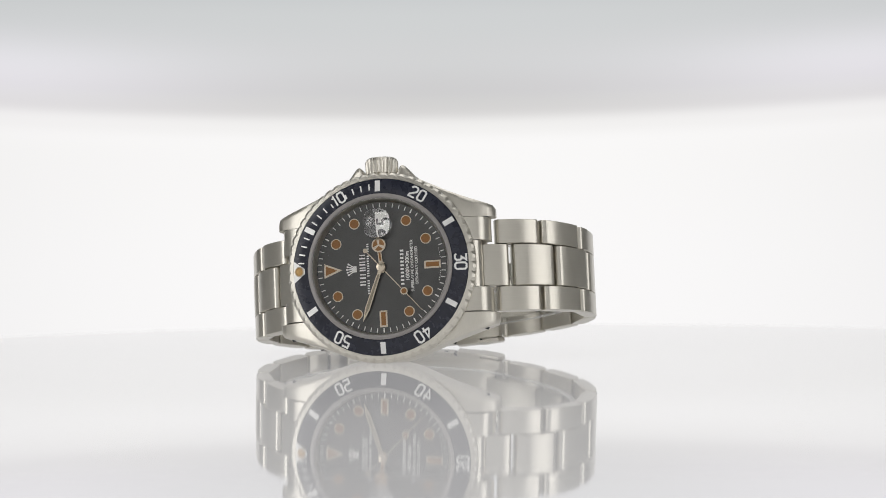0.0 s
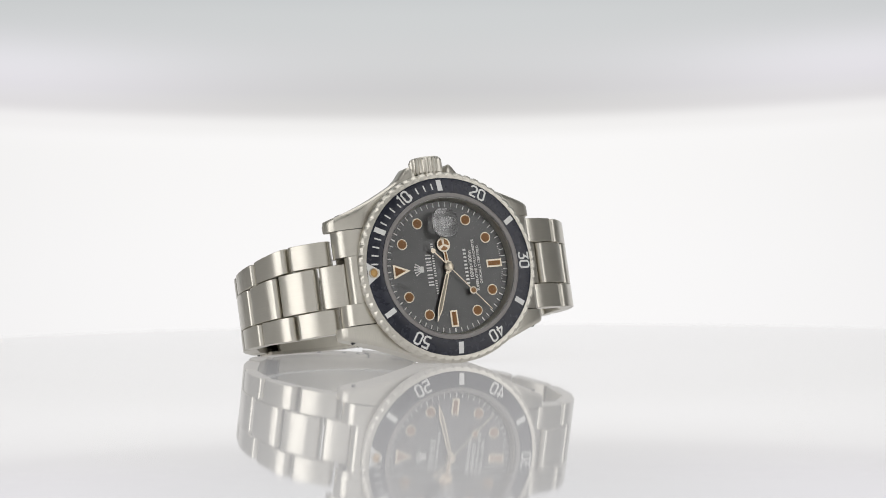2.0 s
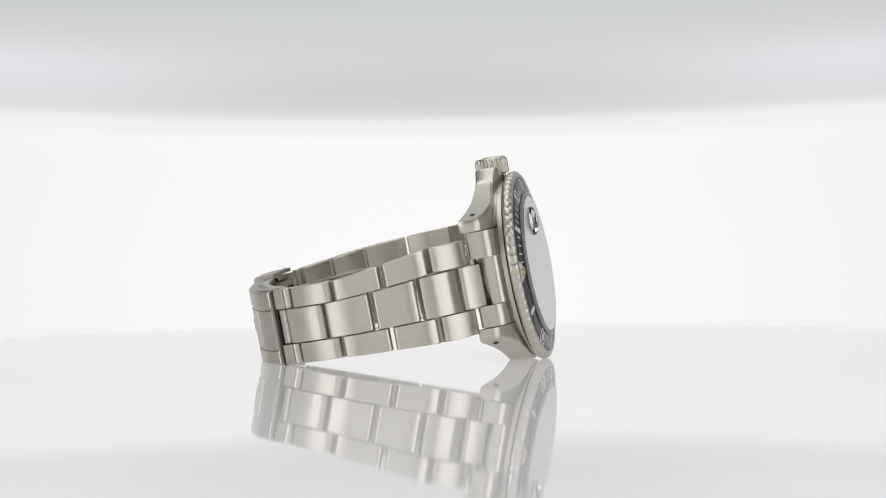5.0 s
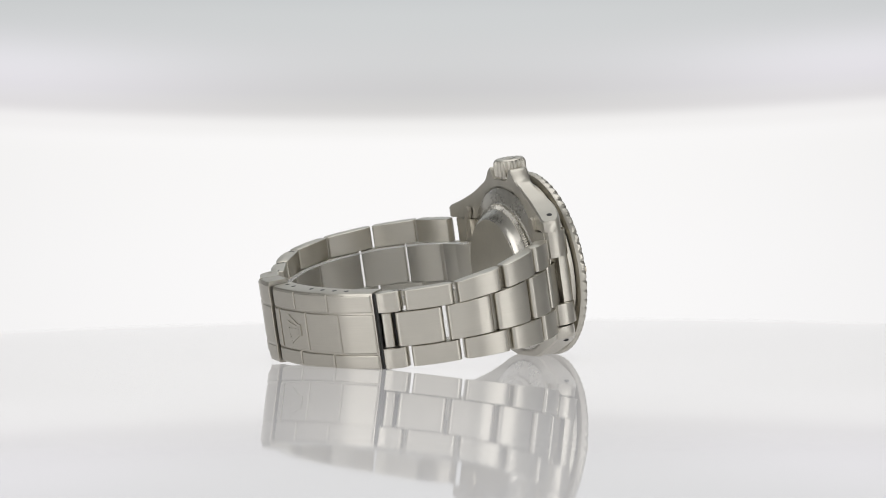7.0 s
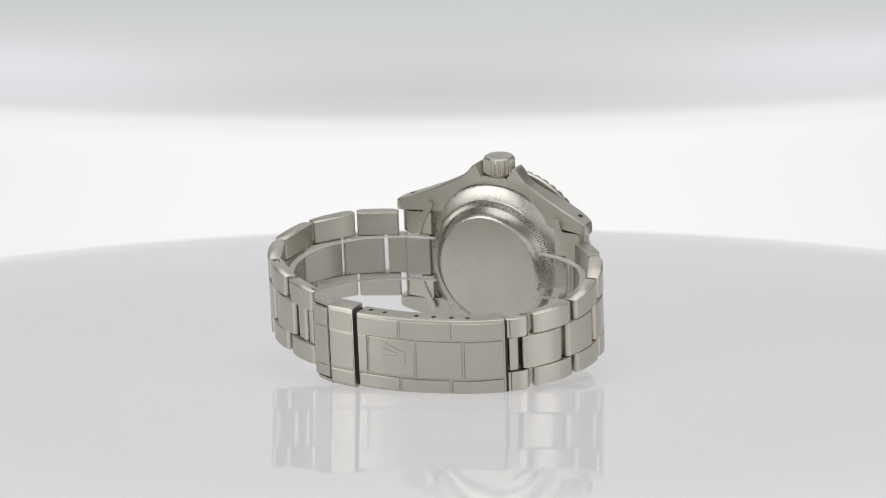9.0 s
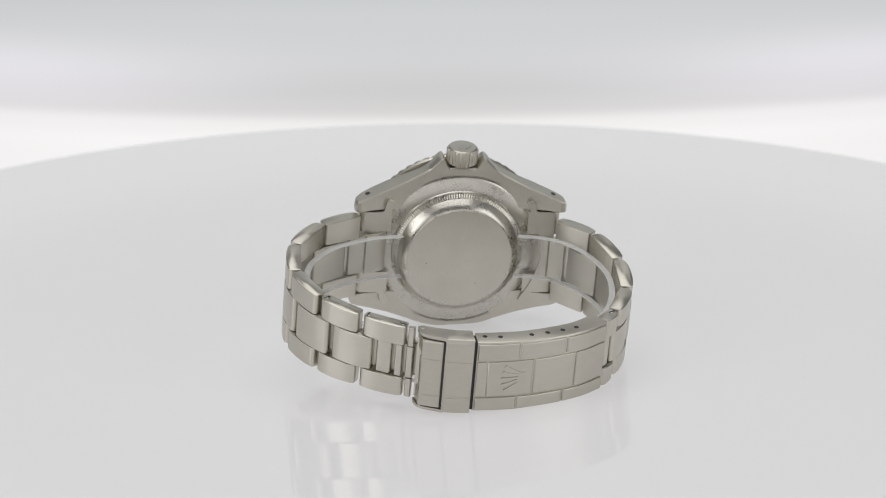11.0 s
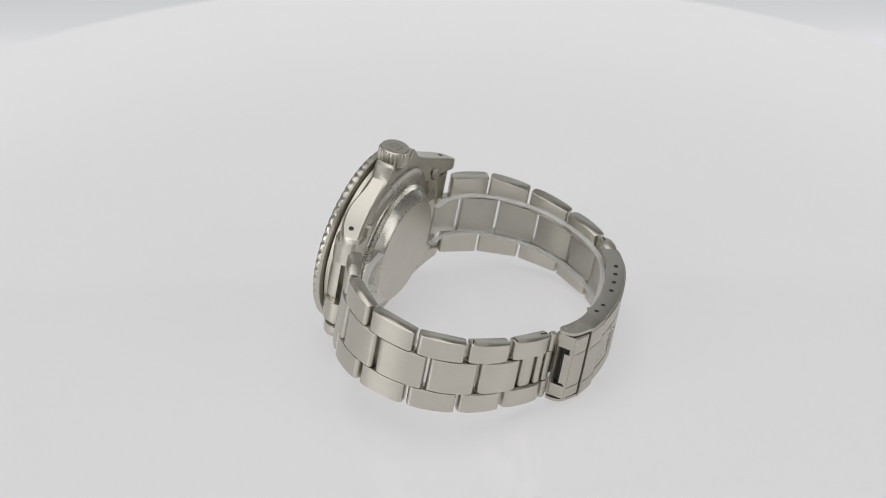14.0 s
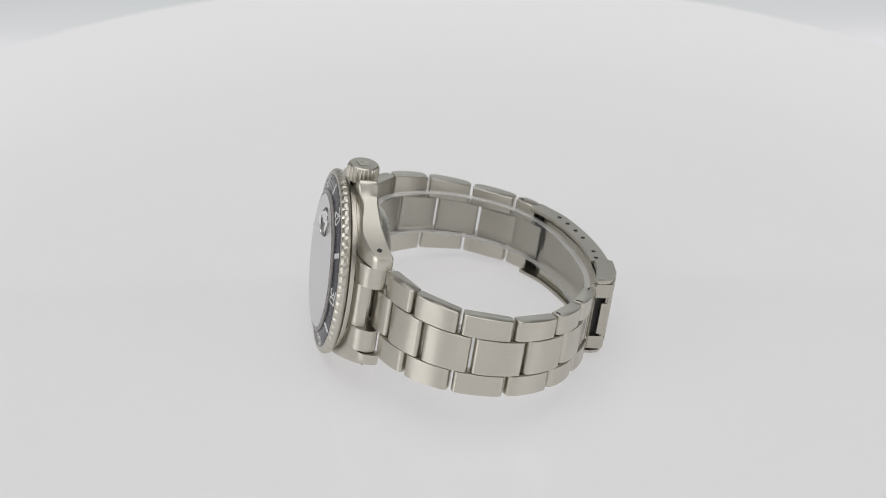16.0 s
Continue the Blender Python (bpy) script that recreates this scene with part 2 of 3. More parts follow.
def glow_material():
    """The backlit diffuser, its light painted as emission: bright below, a dimmer upper field with a sagging soft
    border and two lilac lit patches.
    """
    m = bpy.data.materials.new("backlit_diffuser")
    m.use_nodes = True
    nt = m.node_tree
    nt.nodes.remove(nt.nodes["Principled BSDF"])
    out = nt.nodes["Material Output"]
    em = nt.nodes.new("ShaderNodeEmission")
    tc = nt.nodes.new("ShaderNodeTexCoord")
    sp = nt.nodes.new("ShaderNodeSeparateXYZ")
    nt.links.new(tc.outputs["Object"], sp.inputs[0])

    def calc(op, a, b=None, c=None):
        n = nt.nodes.new("ShaderNodeMath")
        n.operation = op
        for i, v in enumerate((a, b, c)):
            if v is None:
                continue
            if isinstance(v, (int, float)):
                n.inputs[i].default_value = v
            else:
                nt.links.new(v, n.inputs[i])
        return n.outputs[0]

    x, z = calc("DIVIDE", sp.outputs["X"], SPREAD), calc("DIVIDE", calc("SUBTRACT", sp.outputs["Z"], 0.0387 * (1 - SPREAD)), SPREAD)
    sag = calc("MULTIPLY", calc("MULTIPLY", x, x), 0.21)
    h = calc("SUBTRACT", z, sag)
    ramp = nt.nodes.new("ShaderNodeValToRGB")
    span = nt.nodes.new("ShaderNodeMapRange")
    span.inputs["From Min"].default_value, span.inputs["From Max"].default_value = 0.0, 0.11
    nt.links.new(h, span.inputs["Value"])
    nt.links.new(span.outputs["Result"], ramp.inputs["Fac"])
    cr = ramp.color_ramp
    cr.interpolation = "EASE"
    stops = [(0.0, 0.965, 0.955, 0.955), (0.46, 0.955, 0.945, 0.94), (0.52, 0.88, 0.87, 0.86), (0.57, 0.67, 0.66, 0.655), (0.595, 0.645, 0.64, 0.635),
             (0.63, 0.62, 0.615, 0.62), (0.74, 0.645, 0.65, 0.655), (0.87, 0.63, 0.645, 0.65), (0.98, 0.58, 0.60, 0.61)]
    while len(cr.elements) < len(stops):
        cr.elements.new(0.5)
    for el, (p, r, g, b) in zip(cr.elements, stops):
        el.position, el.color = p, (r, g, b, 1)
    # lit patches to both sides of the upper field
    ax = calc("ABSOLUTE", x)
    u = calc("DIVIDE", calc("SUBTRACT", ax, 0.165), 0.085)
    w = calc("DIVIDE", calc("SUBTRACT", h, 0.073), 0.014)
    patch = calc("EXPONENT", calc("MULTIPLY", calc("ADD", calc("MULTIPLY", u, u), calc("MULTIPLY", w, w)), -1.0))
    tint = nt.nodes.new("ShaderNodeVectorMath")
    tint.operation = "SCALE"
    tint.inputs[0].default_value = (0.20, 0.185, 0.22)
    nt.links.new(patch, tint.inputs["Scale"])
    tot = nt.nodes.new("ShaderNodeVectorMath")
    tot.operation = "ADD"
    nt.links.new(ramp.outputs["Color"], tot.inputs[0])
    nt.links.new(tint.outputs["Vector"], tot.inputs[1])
    # painted fall-off: the emission dims a little towards the sides
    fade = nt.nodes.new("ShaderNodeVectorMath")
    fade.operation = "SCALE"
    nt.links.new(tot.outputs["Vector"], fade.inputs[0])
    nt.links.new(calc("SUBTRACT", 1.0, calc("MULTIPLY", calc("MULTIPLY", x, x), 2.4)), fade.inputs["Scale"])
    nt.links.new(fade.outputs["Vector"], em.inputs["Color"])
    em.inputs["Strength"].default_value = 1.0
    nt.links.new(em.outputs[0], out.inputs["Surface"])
    return m


def backdrop():
    """The lit screen on the swing arm, opposite the camera."""
    bm = bmesh.new()
    rings = []
    # the tall upper part is unseen, added to brighten reflections in the steel
    for k in range(25):
        x = -420 + 840 * k / 24
        y = 465 - 0.00012 * x * x
        rings.append([(x, y, -120), (x, y, 850), (x, y + 6, 850), (x, y + 6, -120)])
    loft(bm, rings)
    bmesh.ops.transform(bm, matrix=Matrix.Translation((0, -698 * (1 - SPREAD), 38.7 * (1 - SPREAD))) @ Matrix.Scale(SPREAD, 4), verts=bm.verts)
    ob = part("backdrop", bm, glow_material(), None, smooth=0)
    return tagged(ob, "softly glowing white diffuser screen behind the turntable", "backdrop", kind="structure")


SCREEN = backdrop()


def table():
    """A glossy plate with a round far end, on a column."""
    root = tagged(new("display_table"), "glossy white backlit acrylic display plate with rounded end", "table")
    r, near = 187.0, -420.0
    line = [(r * math.cos(radians(a)), r * math.sin(radians(a))) for a in range(0, 181, 2)]
    line = [(r, near * k / 12) for k in range(12, 0, -1)] + line + [(-r, near * k / 12) for k in range(1, 13)]
    cx, cy = 0.0, -60.0
    bm = bmesh.new()
    rings = []
    for inset, z in [(45.0 * (1 - k / 20), -2.2 * (k / 20) ** 2) for k in range(21)] + [(0.3, -5.0), (1.5, -8.0)]:
        ring = []
        for x, y in line:
            d = math.hypot(x - cx, y - cy)
            ring.append((x - (x - cx) / d * inset, y - (y - cy) / d * inset, z))
        rings.append(ring)
    vs = loft(bm, rings)
    # the flat top keeps a level normal up to the rounded rim
    inner = [bm.verts.new((v.co.x * 0.98, v.co.y * 0.98 - 1.0, 0.0)) for v in vs[0]]
    bm.faces.remove(next(f for f in bm.faces if len(f.verts) == len(vs[0]) and f.calc_center_median().z > -0.01))
    for i in range(len(inner)):
        j = (i + 1) % len(inner)
        bm.faces.new((vs[0][i], vs[0][j], inner[j], inner[i]))
    bm.faces.new(inner)
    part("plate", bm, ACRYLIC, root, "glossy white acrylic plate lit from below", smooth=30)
    part("column", revolve([(0, -8.2), (120, -8.2), (120, -40), (60, -60), (60, -880), (160, -888), (160, -900), (0, -900)], 64), PAINT, root)
    return root


table()


# ---------------------------------------------------------------- the watch: x to 3 o'clock, y to 12 o'clock, z out of the dial, millimetres
WATCH = tagged(new("wristwatch"), "steel diver's wristwatch with black bezel, standing on its side", "wristwatch")
STAND = (Matrix.Translation((-0.00699, -0.02184, 0.0199)) @ pose(0, 0, 0, -9.577) @ pose(0, 0, 0, 0, -3.567)
         @ Matrix(((0, -1, 0, 0), (0, 0, -1, 0), (1, 0, 0, 0), (0, 0, 0, 1))))


def lerp(v, table):
    """A value between the rows (v, value) of a table."""
    if v <= table[0][0]:
        return table[0][1]
    for (a, p), (b, q) in zip(table, table[1:]):
        if v <= b:
            return p + (q - p) * (v - a) / (b - a)
    return table[-1][1]


FLANK_CROWN = [(0, 19.7), (3.6, 19.7), (3.75, 21.4), (4.1, 22.0), (4.8, 22.1), (5.4, 21.7), (6.3, 20.5), (7.5, 19.3), (9.0, 18.4), (11, 17.4), (14, 15.9), (18, 14.3), (22.2, 12.9), (23.0, 12.6), (23.4, 12.0)]
FLANK_PLAIN = [(0, 19.7), (3, 19.5), (6, 18.9), (8, 18.3), (10, 17.4), (14, 15.8), (18, 14.3), (22.2, 12.9), (23.0, 12.6), (23.4, 12.0)]
LUG_TOP = [(0, -1.7), (12, -1.7), (16, -2.2), (20, -3.5), (22.1, -4.8), (23.0, -5.6), (23.4, -6.4)]
CROWN_TOP = [(0, -2.0), (4, -2.0), (7, -2.9), (10, -3.1), (13, -2.6), (16, -2.5), (20, -3.6), (22.1, -4.8), (23.0, -5.6), (23.4, -6.4)]
LUG_LOW = [(0, -6.8), (9, -6.8), (14, -7.3), (19, -8.3), (22.1, -9.2), (23.0, -9.1), (23.4, -8.5)]


def flank(sign, table, upper):
    """One side of the middle case, from lug tip to lug tip."""
    bm = bmesh.new()
    ys = sorted({s * y for y, _ in table + upper + LUG_LOW for s in (-1, 1)} | {y / 2 for y in range(-44, 45)})
    rings = []
    for y in ys:
        w = (0.5 if abs(y) < 9 else 1.2) if abs(y) < 21.5 else 0.0
        mean = lambda rows: sum(lerp(abs(y + w * k / 3), rows) for k in range(-3, 4)) / 7
        xo, zt, zl = mean(table), mean(upper), mean(LUG_LOW)
        xi = min(10.15, xo - 1.5)
        c = min(0.55, (xo - xi) * 0.3, (zt - zl) * 0.3)
        rings.append([(sign * xi, y, zt), (sign * (xo - 2 * c), y, zt), (sign * (xo - 0.7 * c), y, zt - 0.25 * c), (sign * xo, y, zt - c),
                      (sign * xo, y, zl + 0.6 * c), (sign * (xo - 0.6 * c), y, zl), (sign * (xi + 0.2), y, zl), (sign * xi, y, zl + 0.2)])
    loft(bm, rings)
    return bm


case = part("case", revolve([(0, -1.0), (18.3, -1.1), (18.8, -1.4), (18.8, -2.3), (18.4, -2.5), (18.4, -3.8), (18.6, -4.0), (18.6, -6.4), (18.2, -6.8), (0, -6.8)]), SATIN, WATCH, "satin-finished steel middle case")
part("case_flank", flank(1, FLANK_CROWN, CROWN_TOP), SATIN, case, "brushed steel flank with crown guards and drilled lugs")
part("case_flank", flank(-1, FLANK_PLAIN, LUG_TOP), SATIN, case, "brushed steel flank with drilled lugs")
for sx in (1, -1):
    for sy in (1, -1):
        x = 13.4
        bm = revolve([(0, 0.12), (0.55, 0.12), (0.6, 0.0), (0.6, -0.8), (0, -0.8)], 20, axis="x")
        bmesh.ops.rotate(bm, verts=bm.verts, matrix=Matrix.Rotation(sy * radians(20), 3, "Z"))
        for v in bm.verts:
            v.co = (sx * (x + v.co.x), sy * 20.6 + (v.co.y if sx > 0 else -v.co.y), -6.3 + v.co.z)
        # solid plug, the hole's shade put into its dark colour
        part("lug_hole", bm, DARK, case, "dark drilled lug hole")

# caseback
back = part("caseback", revolve([(0, -6.4), (17.7, -6.4), (17.7, -6.8), (17.3, -7.1), (14.7, -7.5), (14.5, -7.8), (0, -7.8)]), POLISHED, WATCH, "polished steel screw-down caseback")
bm = bmesh.new()
rings = []
for k in range(640):
    a = 2 * math.pi * k / 640
    d = (0.0, 0.18, 0.36, 0.18)[k % 4]
    rings.append([(r * math.cos(a), r * math.sin(a), z) for r, z in ((12.0, -7.6), (14.4 - 0.6 * d, -7.6), (14.4 - d, -8.15), (13.65 - 0.5 * d, -8.75 + 0.3 * d), (12.0, -8.75))])
loft(bm, rings, wrap=True)
part("fluted_ring", bm, POLISHED, back, "finely fluted steel ring", smooth=20)
part("back_cone", revolve([(0, -8.2), (13.45, -8.2), (13.45, -8.85), (12.7, -9.9), (11.95, -10.75), (11.6, -10.9), (0, -10.9)]), POLISHED, back)
part("back_disc", revolve([(0, -10.85), (11.6, -10.85), (11.5, -10.97), (0, -11.0)]), BACK, back, "flat satin steel back disc with small pits")

# hooked flanges of the bracelet's end pieces, seen from behind
HOOK = [(x, math.sqrt(18.5 ** 2 - x * x)) for x in (0.05, 2.5, 5.0, 7.0, 8.6, 9.8, 10.8)] + [(11.9, 14.6), (12.6, 15.0), (12.8, 15.8), (12.3, 16.5), (11.3, 16.7), (10.2, 16.9), (9.9, 17.6), (9.85, 21.2), (0.05, 21.2)]
for sx in (1, -1):
    for sy in (1, -1):
        bm = prism([(sx * x, sy * y) for x, y in HOOK], -8.55, -7.7)
        part("end_flange", bm, SATIN, case, "hooked flange of the end piece")

# crown
bm = bmesh.new()
rings = []
N = 96
for k in range(N):
    a = 2 * math.pi * k / N
    d = (0.0, 0.26, 0.34, 0.1)[k % 4]
    rings.append([(x, r * math.cos(a), -4.0 + r * math.sin(a)) for x, r in ((20.1, 2.6), (20.2, 3.2), (20.5, 3.5 - d), (23.1, 3.5 - d), (23.6, 3.2), (23.85, 2.9), (23.95, 0.02))])
loft(bm, rings, closed=False, caps=False, wrap=True)
crown = part("crown", bm, SATIN, WATCH, "fluted steel winding crown", smooth=25)
part("crown_tube", revolve([(0, 17.5), (2.4, 17.5), (2.4, 20.6), (0, 20.6)], 32, axis="x", at=(0, 0, -4.0)), POLISHED, crown)
part("crown_emblem", revolve([(0.9, 23.8), (1.7, 23.8), (1.7, 24.0), (0.9, 24.0), (0.9, 23.8)], 5, axis="x", at=(0, 0, -4.0)), POLISHED, crown)

# bezel with scalloped edge
bm = bmesh.new()
rings = []
N = 480
for k in range(N):
    a = 2 * math.pi * k / N
    d = (0.36, 0.2, 0.0, 0.0, 0.0, 0.0, 0.0, 0.2)[k % 8]
    rings.append([(r * math.cos(a), r * math.sin(a), z) for r, z in (
        (15.5, -1.0), (19.3, -1.0), (19.9, -0.8), (20.15, -0.35), (20.15 - d * 0.35, 0.0), (20.1 - d, 0.5), (19.6 - d * 0.8, 0.98), (18.75, 1.12), (18.7, 0.8), (15.5, 1.55))])
loft(bm, rings, wrap=True)
bezel = part("bezel", bm, SATIN, WATCH, "steel rotating bezel with scalloped grip edge", smooth=30)
insert = part("bezel_insert", revolve([(15.45, 1.0), (18.72, 0.7), (18.68, 1.14), (15.6, 1.9), (15.45, 1.86), (15.45, 1.0)]), INSERT, bezel, "black bezel insert ring")


def on_insert(points, lift=0.03):
    """A thin plate of that outline, laid on the sloping insert."""
    bm = bmesh.new()
    top = lambda x, y: 1.9 - (math.hypot(x, y) - 15.6) * (0.76 / 3.08)
    loft(bm, [[(x, y, top(x, y) - 0.06) for x, y in points], [(x, y, top(x, y) + lift) for x, y in points]])
    return bm


for minute in range(1, 60):
    if minute in (10, 20, 30, 40, 50):
        continue
    if minute % 5 == 0:
        w, r0, r1 = (0.55, 15.95, 18.35) if minute > 10 or minute == 5 else (0.3, 16, 18)
    elif minute < 15:
        w, r0, r1 = (0.14, 16.2, 17.2) if minute in (9, 11) else (0.15, 16.35, 17.75)
    else:
        continue
    part("minute_mark", on_insert(spun(rect(-w, r0, w, r1), minute * 6)), SILVER, insert)


A, B, C = 0.66, 1.15, 0.32
DIGITS = {
    "0": [(-A, B - C), (-A + C, B), (A - C, B), (A, B - C), (A, C - B), (A - C, -B), (C - A, -B), (-A, C - B)],
    "1": [(-0.3, B - 0.45), (0.12, B), (0.12, -B)],
    "2": [(-A, B - 0.5), (-A, B - C), (C - A, B), (A - C, B), (A, B - C), (A, 0.25), (-A, -0.75), (-A, -B), (A, -B)],
    "3": [(-A, B), (A, B), (0.0, 0.18), (A - C, 0.18), (A, -0.1), (A, C - B), (A - C, -B), (C - A, -B), (-A, C - B)],
    "4": [(0.3, -B), (0.3, B), (-A, -0.3), (-A, -0.45), (A + 0.08, -0.45)],
    "5": [(A, B), (-A, B), (-A, 0.2), (A - C, 0.2), (A, 0.2 - C), (A, C - B), (A - C, -B), (-A, -B)],
}


def stroke(bm, points, closed, w, place):
    """A square-cut line of width 2w along points, laid down by place(x, y, up)."""
    n, rings = len(points), []
    for i in range(n):
        p = Vector(points[i])
        a = p - Vector(points[i - 1]) if closed or i else Vector(points[1]) - p
        b = Vector(points[(i + 1) % n]) - p if closed or i < n - 1 else a
        a, b = a.normalized(), b.normalized()
        m = Vector((-a.y - b.y, a.x + b.x)).normalized()
        m *= w / max(0.5, m.dot(Vector((-a.y, a.x))))
        rings.append([place(*(p + m), 0), place(*(p - m), 0), place(*(p - m), 1), place(*(p + m), 1)])
    loft(bm, rings, wrap=closed)


for n in (10, 20, 30, 40, 50):
    bm = bmesh.new()
    for glyph, shift in zip(str(n), (-0.95, 0.95) if n > 10 else (-0.75, 0.8)):
        def place(x, y, up, shift=shift):
            px, py = spun([(x + shift, y + 17.15)], n * 6)[0]
            return px, py, 1.9 - (math.hypot(px, py) - 15.6) * (0.76 / 3.08) + (0.03 if up else -0.06)
        stroke(bm, DIGITS[glyph], glyph == "0", 0.2, place)
    part("numeral", bm, SILVER, insert, smooth=0)
part("zero_triangle", on_insert([(-2.3, 18.6), (-0.9, 18.66), (0.9, 18.66), (2.3, 18.6), (0.55, 16.2), (-0.55, 16.2)]), SILVER, insert, "silver zero triangle")
pearl = part("pearl_setting", revolve([(0, 1.0), (1.05, 1.0), (1.05, 1.75), (0.85, 1.8), (0.85, 1.6), (0, 1.6)], 32, at=(0, 17.4, 0)), GOLD, insert)
part("pearl", revolve([(0, 1.2), (0.84, 1.2), (0.84, 1.6), (0.6, 1.85), (0.3, 1.95), (0, 1.98)], 32, at=(0, 17.4, 0)), PEARL, insert, "yellowed luminous pearl")

# dial
part("crystal_ring", revolve([(14.55, 1.5), (15.44, 1.5), (15.44, 2.1), (15.3, 2.2), (14.8, 2.25), (14.55, 2.1), (14.55, 1.5)]), GASKET, WATCH, "bright ring round the crystal")
part("rehaut", revolve([(13.95, -0.3), (15.5, -0.3), (15.5, 1.45), (14.5, 1.45), (13.95, 0.02), (13.95, -0.3)]), SATIN, WATCH, "steel inner ring round the dial")
dial = part("dial", revolve([(0, -0.4), (14.35, -0.4), (14.35, 0.0), (0, 0.0)]), DIAL, WATCH, "matte black dial")
for minute in range(60):
    w = 0.085 if minute % 5 else 0.13
    part("minute_tick", prism(spun(rect(-w, 12.85, w, 13.75), minute * 6), 0.0, 0.03), WHITE, dial, smooth=0)


def plot(outline, inner):
    s = part("marker_surround", prism(outline, 0.0, 0.14), GOLD, dial, "thin metal surround")
    part("hour_marker", prism(inner, 0.1, 0.22), LUME, s, "orange-brown aged luminous marker")


for h in (1, 2, 4, 5, 7, 8, 10, 11):
    a = radians(90 - 30 * h)
    x, y = 11.1 * math.cos(a), 11.1 * math.sin(a)
    plot(disc(1.14, 32, x, y), disc(0.94, 32, x, y))
plot([(-1.55, 12.35), (1.55, 12.35), (0, 8.5)], [(-1.0, 11.98), (1.0, 11.98), (0, 9.5)])
for h in (6, 9):
    plot(spun(rect(-0.82, 9.1, 0.82, 12.6), 30 * h), spun(rect(-0.48, 9.45, 0.48, 12.25), 30 * h))
date = part("date_window", prism(rect(7.85, -0.5, 10.5, 0.92), 0.0, 0.04), DATE, dial, "white date window")
lettering("date_numeral", "25", 1.6, pose(9.22, 0.2, 0.05), INK, date, "black date numeral 25", wide=1.15, deep=0.01)

# writing on the dial: plain bars and shapes for the maker's marks, words that can be read
x = -3.55
for w in (1.2, 1.35, 1.0, 1.1, 1.3):
    for y0, y1, x0, x1 in ((3.5, 4.75, 0.0, 0.3), (3.5, 4.75, w * 0.55, w * 0.55 + 0.22)):
        part("maker_bar", prism(rect(x + x0, y0, x + x1, y1), 0.0, 0.03), WHITE, dial, "pale printed bar", smooth=0)
    x += w * 1.2


def bars(x0, x1, y0, y1, count):
    """A printed word as a row of small plain bars."""
    step = (x1 - x0) / count
    for k in range(count):
        part("name_bar", prism(rect(x0 + k * step, y0 + 0.04, x0 + k * step + step * 0.5, y1 - 0.04), 0.0, 0.03), WHITE, dial, "pale printed bar", smooth=0)


bars(-5.4, -2.2, 2.65, 3.2, 6)
bars(-1.7, 3.0, 2.65, 3.2, 9)
bars(3.5, 5.5, 2.65, 3.2, 4)
bars(-3.9, 3.9, -4.75, -3.95, 10)
for k in range(-2, 3):
    part("emblem_ray", prism(spun([(-0.14, 0.5), (0.14, 0.5), (0.1, 2.1), (-0.1, 2.1)], k * 16), 0.0, 0.05), WHITE, dial, smooth=0).location = (0, 5.3 * MM, 0)
    x, y = spun([(0, 2.15)], k * 16)[0]
    part("emblem_ball", prism(disc(0.2, 12, x, y + 5.3), 0.0, 0.05), WHITE, dial, smooth=0)
part("emblem_base", prism(rect(-0.65, 5.4, 0.65, 5.95), 0.0, 0.05), WHITE, dial, smooth=0)
lettering("depth_print", "1000ft=300m", 1.15, pose(0, -5.5, 0.02), WHITE, dial, "white printed depth rating", bold=0.015)
lettering("dial_print", "SUPERLATIVE CHRONOMETER", 0.82, pose(0, -6.5, 0.02), WHITE, dial, "small white printed line", wide=0.98, bold=0.01)
lettering("dial_print", "OFFICIALLY CERTIFIED", 0.82, pose(0, -7.45, 0.02), WHITE, dial, "small white printed line", wide=0.98, bold=0.01)
for k in range(-7, 8):
    if abs(k) > 2:
        part("rim_print", prism(spun(rect(-0.08, 12.55, 0.08, 12.7), 180 + k * 2.2), 0.0, 0.03), WHITE, dial, smooth=0)


def hand(name, outline, slot, degrees, z, label):
    ob = part(name, prism(spun(outline, degrees), z, z + 0.12), GOLD, WATCH, label)
    if slot:
        part("lume_strip", prism(spun(slot, degrees), z + 0.08, z + 0.16), LUME if name != "minute_hand" else CREAM, ob)
    return ob


minute = hand("minute_hand", [(-0.35, -1.2), (0.35, -1.2), (0.52, 9.3), (0.0, 12.2), (-0.52, 9.3)], [(-0.17, 1.6), (0.17, 1.6), (0.31, 9.0), (0, 10.9), (-0.31, 9.0)], 290.5, 0.75,
              "sword-shaped minute hand")
hour = hand("hour_hand", [(-0.42, -1.2), (0.42, -1.2), (0.42, 3.4), (-0.42, 3.4)], [(-0.2, 1.4), (0.2, 1.4), (0.2, 3.2), (-0.2, 3.2)], 85, 0.45, "hour hand with three-spoked circle")
cx, cy = spun([(0, 4.75)], 85)[0]
part("hand_circle", prism(disc(1.5, 40, cx, cy), 0.45, 0.57), GOLD, hour)
for k in range(3):
    sector = [(0.0, 0.2)] + [(1.12 * math.sin(radians(a)), 0.1 + 1.12 * math.cos(radians(a))) for a in range(-48, 49, 12)]
    pts = [(x + cx, y + cy) for x, y in spun(sector, 85 + 60 + 120 * k)]
    part("lume_sector", prism(pts, 0.5, 0.61), LUME, hour)
part("hand_tip", prism(spun([(-0.4, 6.1), (0.4, 6.1), (0, 7.2)], 85), 0.45, 0.57), GOLD, hour)
second = hand("second_hand", [(-0.11, -4.9), (0.11, -4.9), (0.06, 12.9), (-0.06, 12.9)], None, 228.5, 1.05, "thin seconds hand with luminous dot")
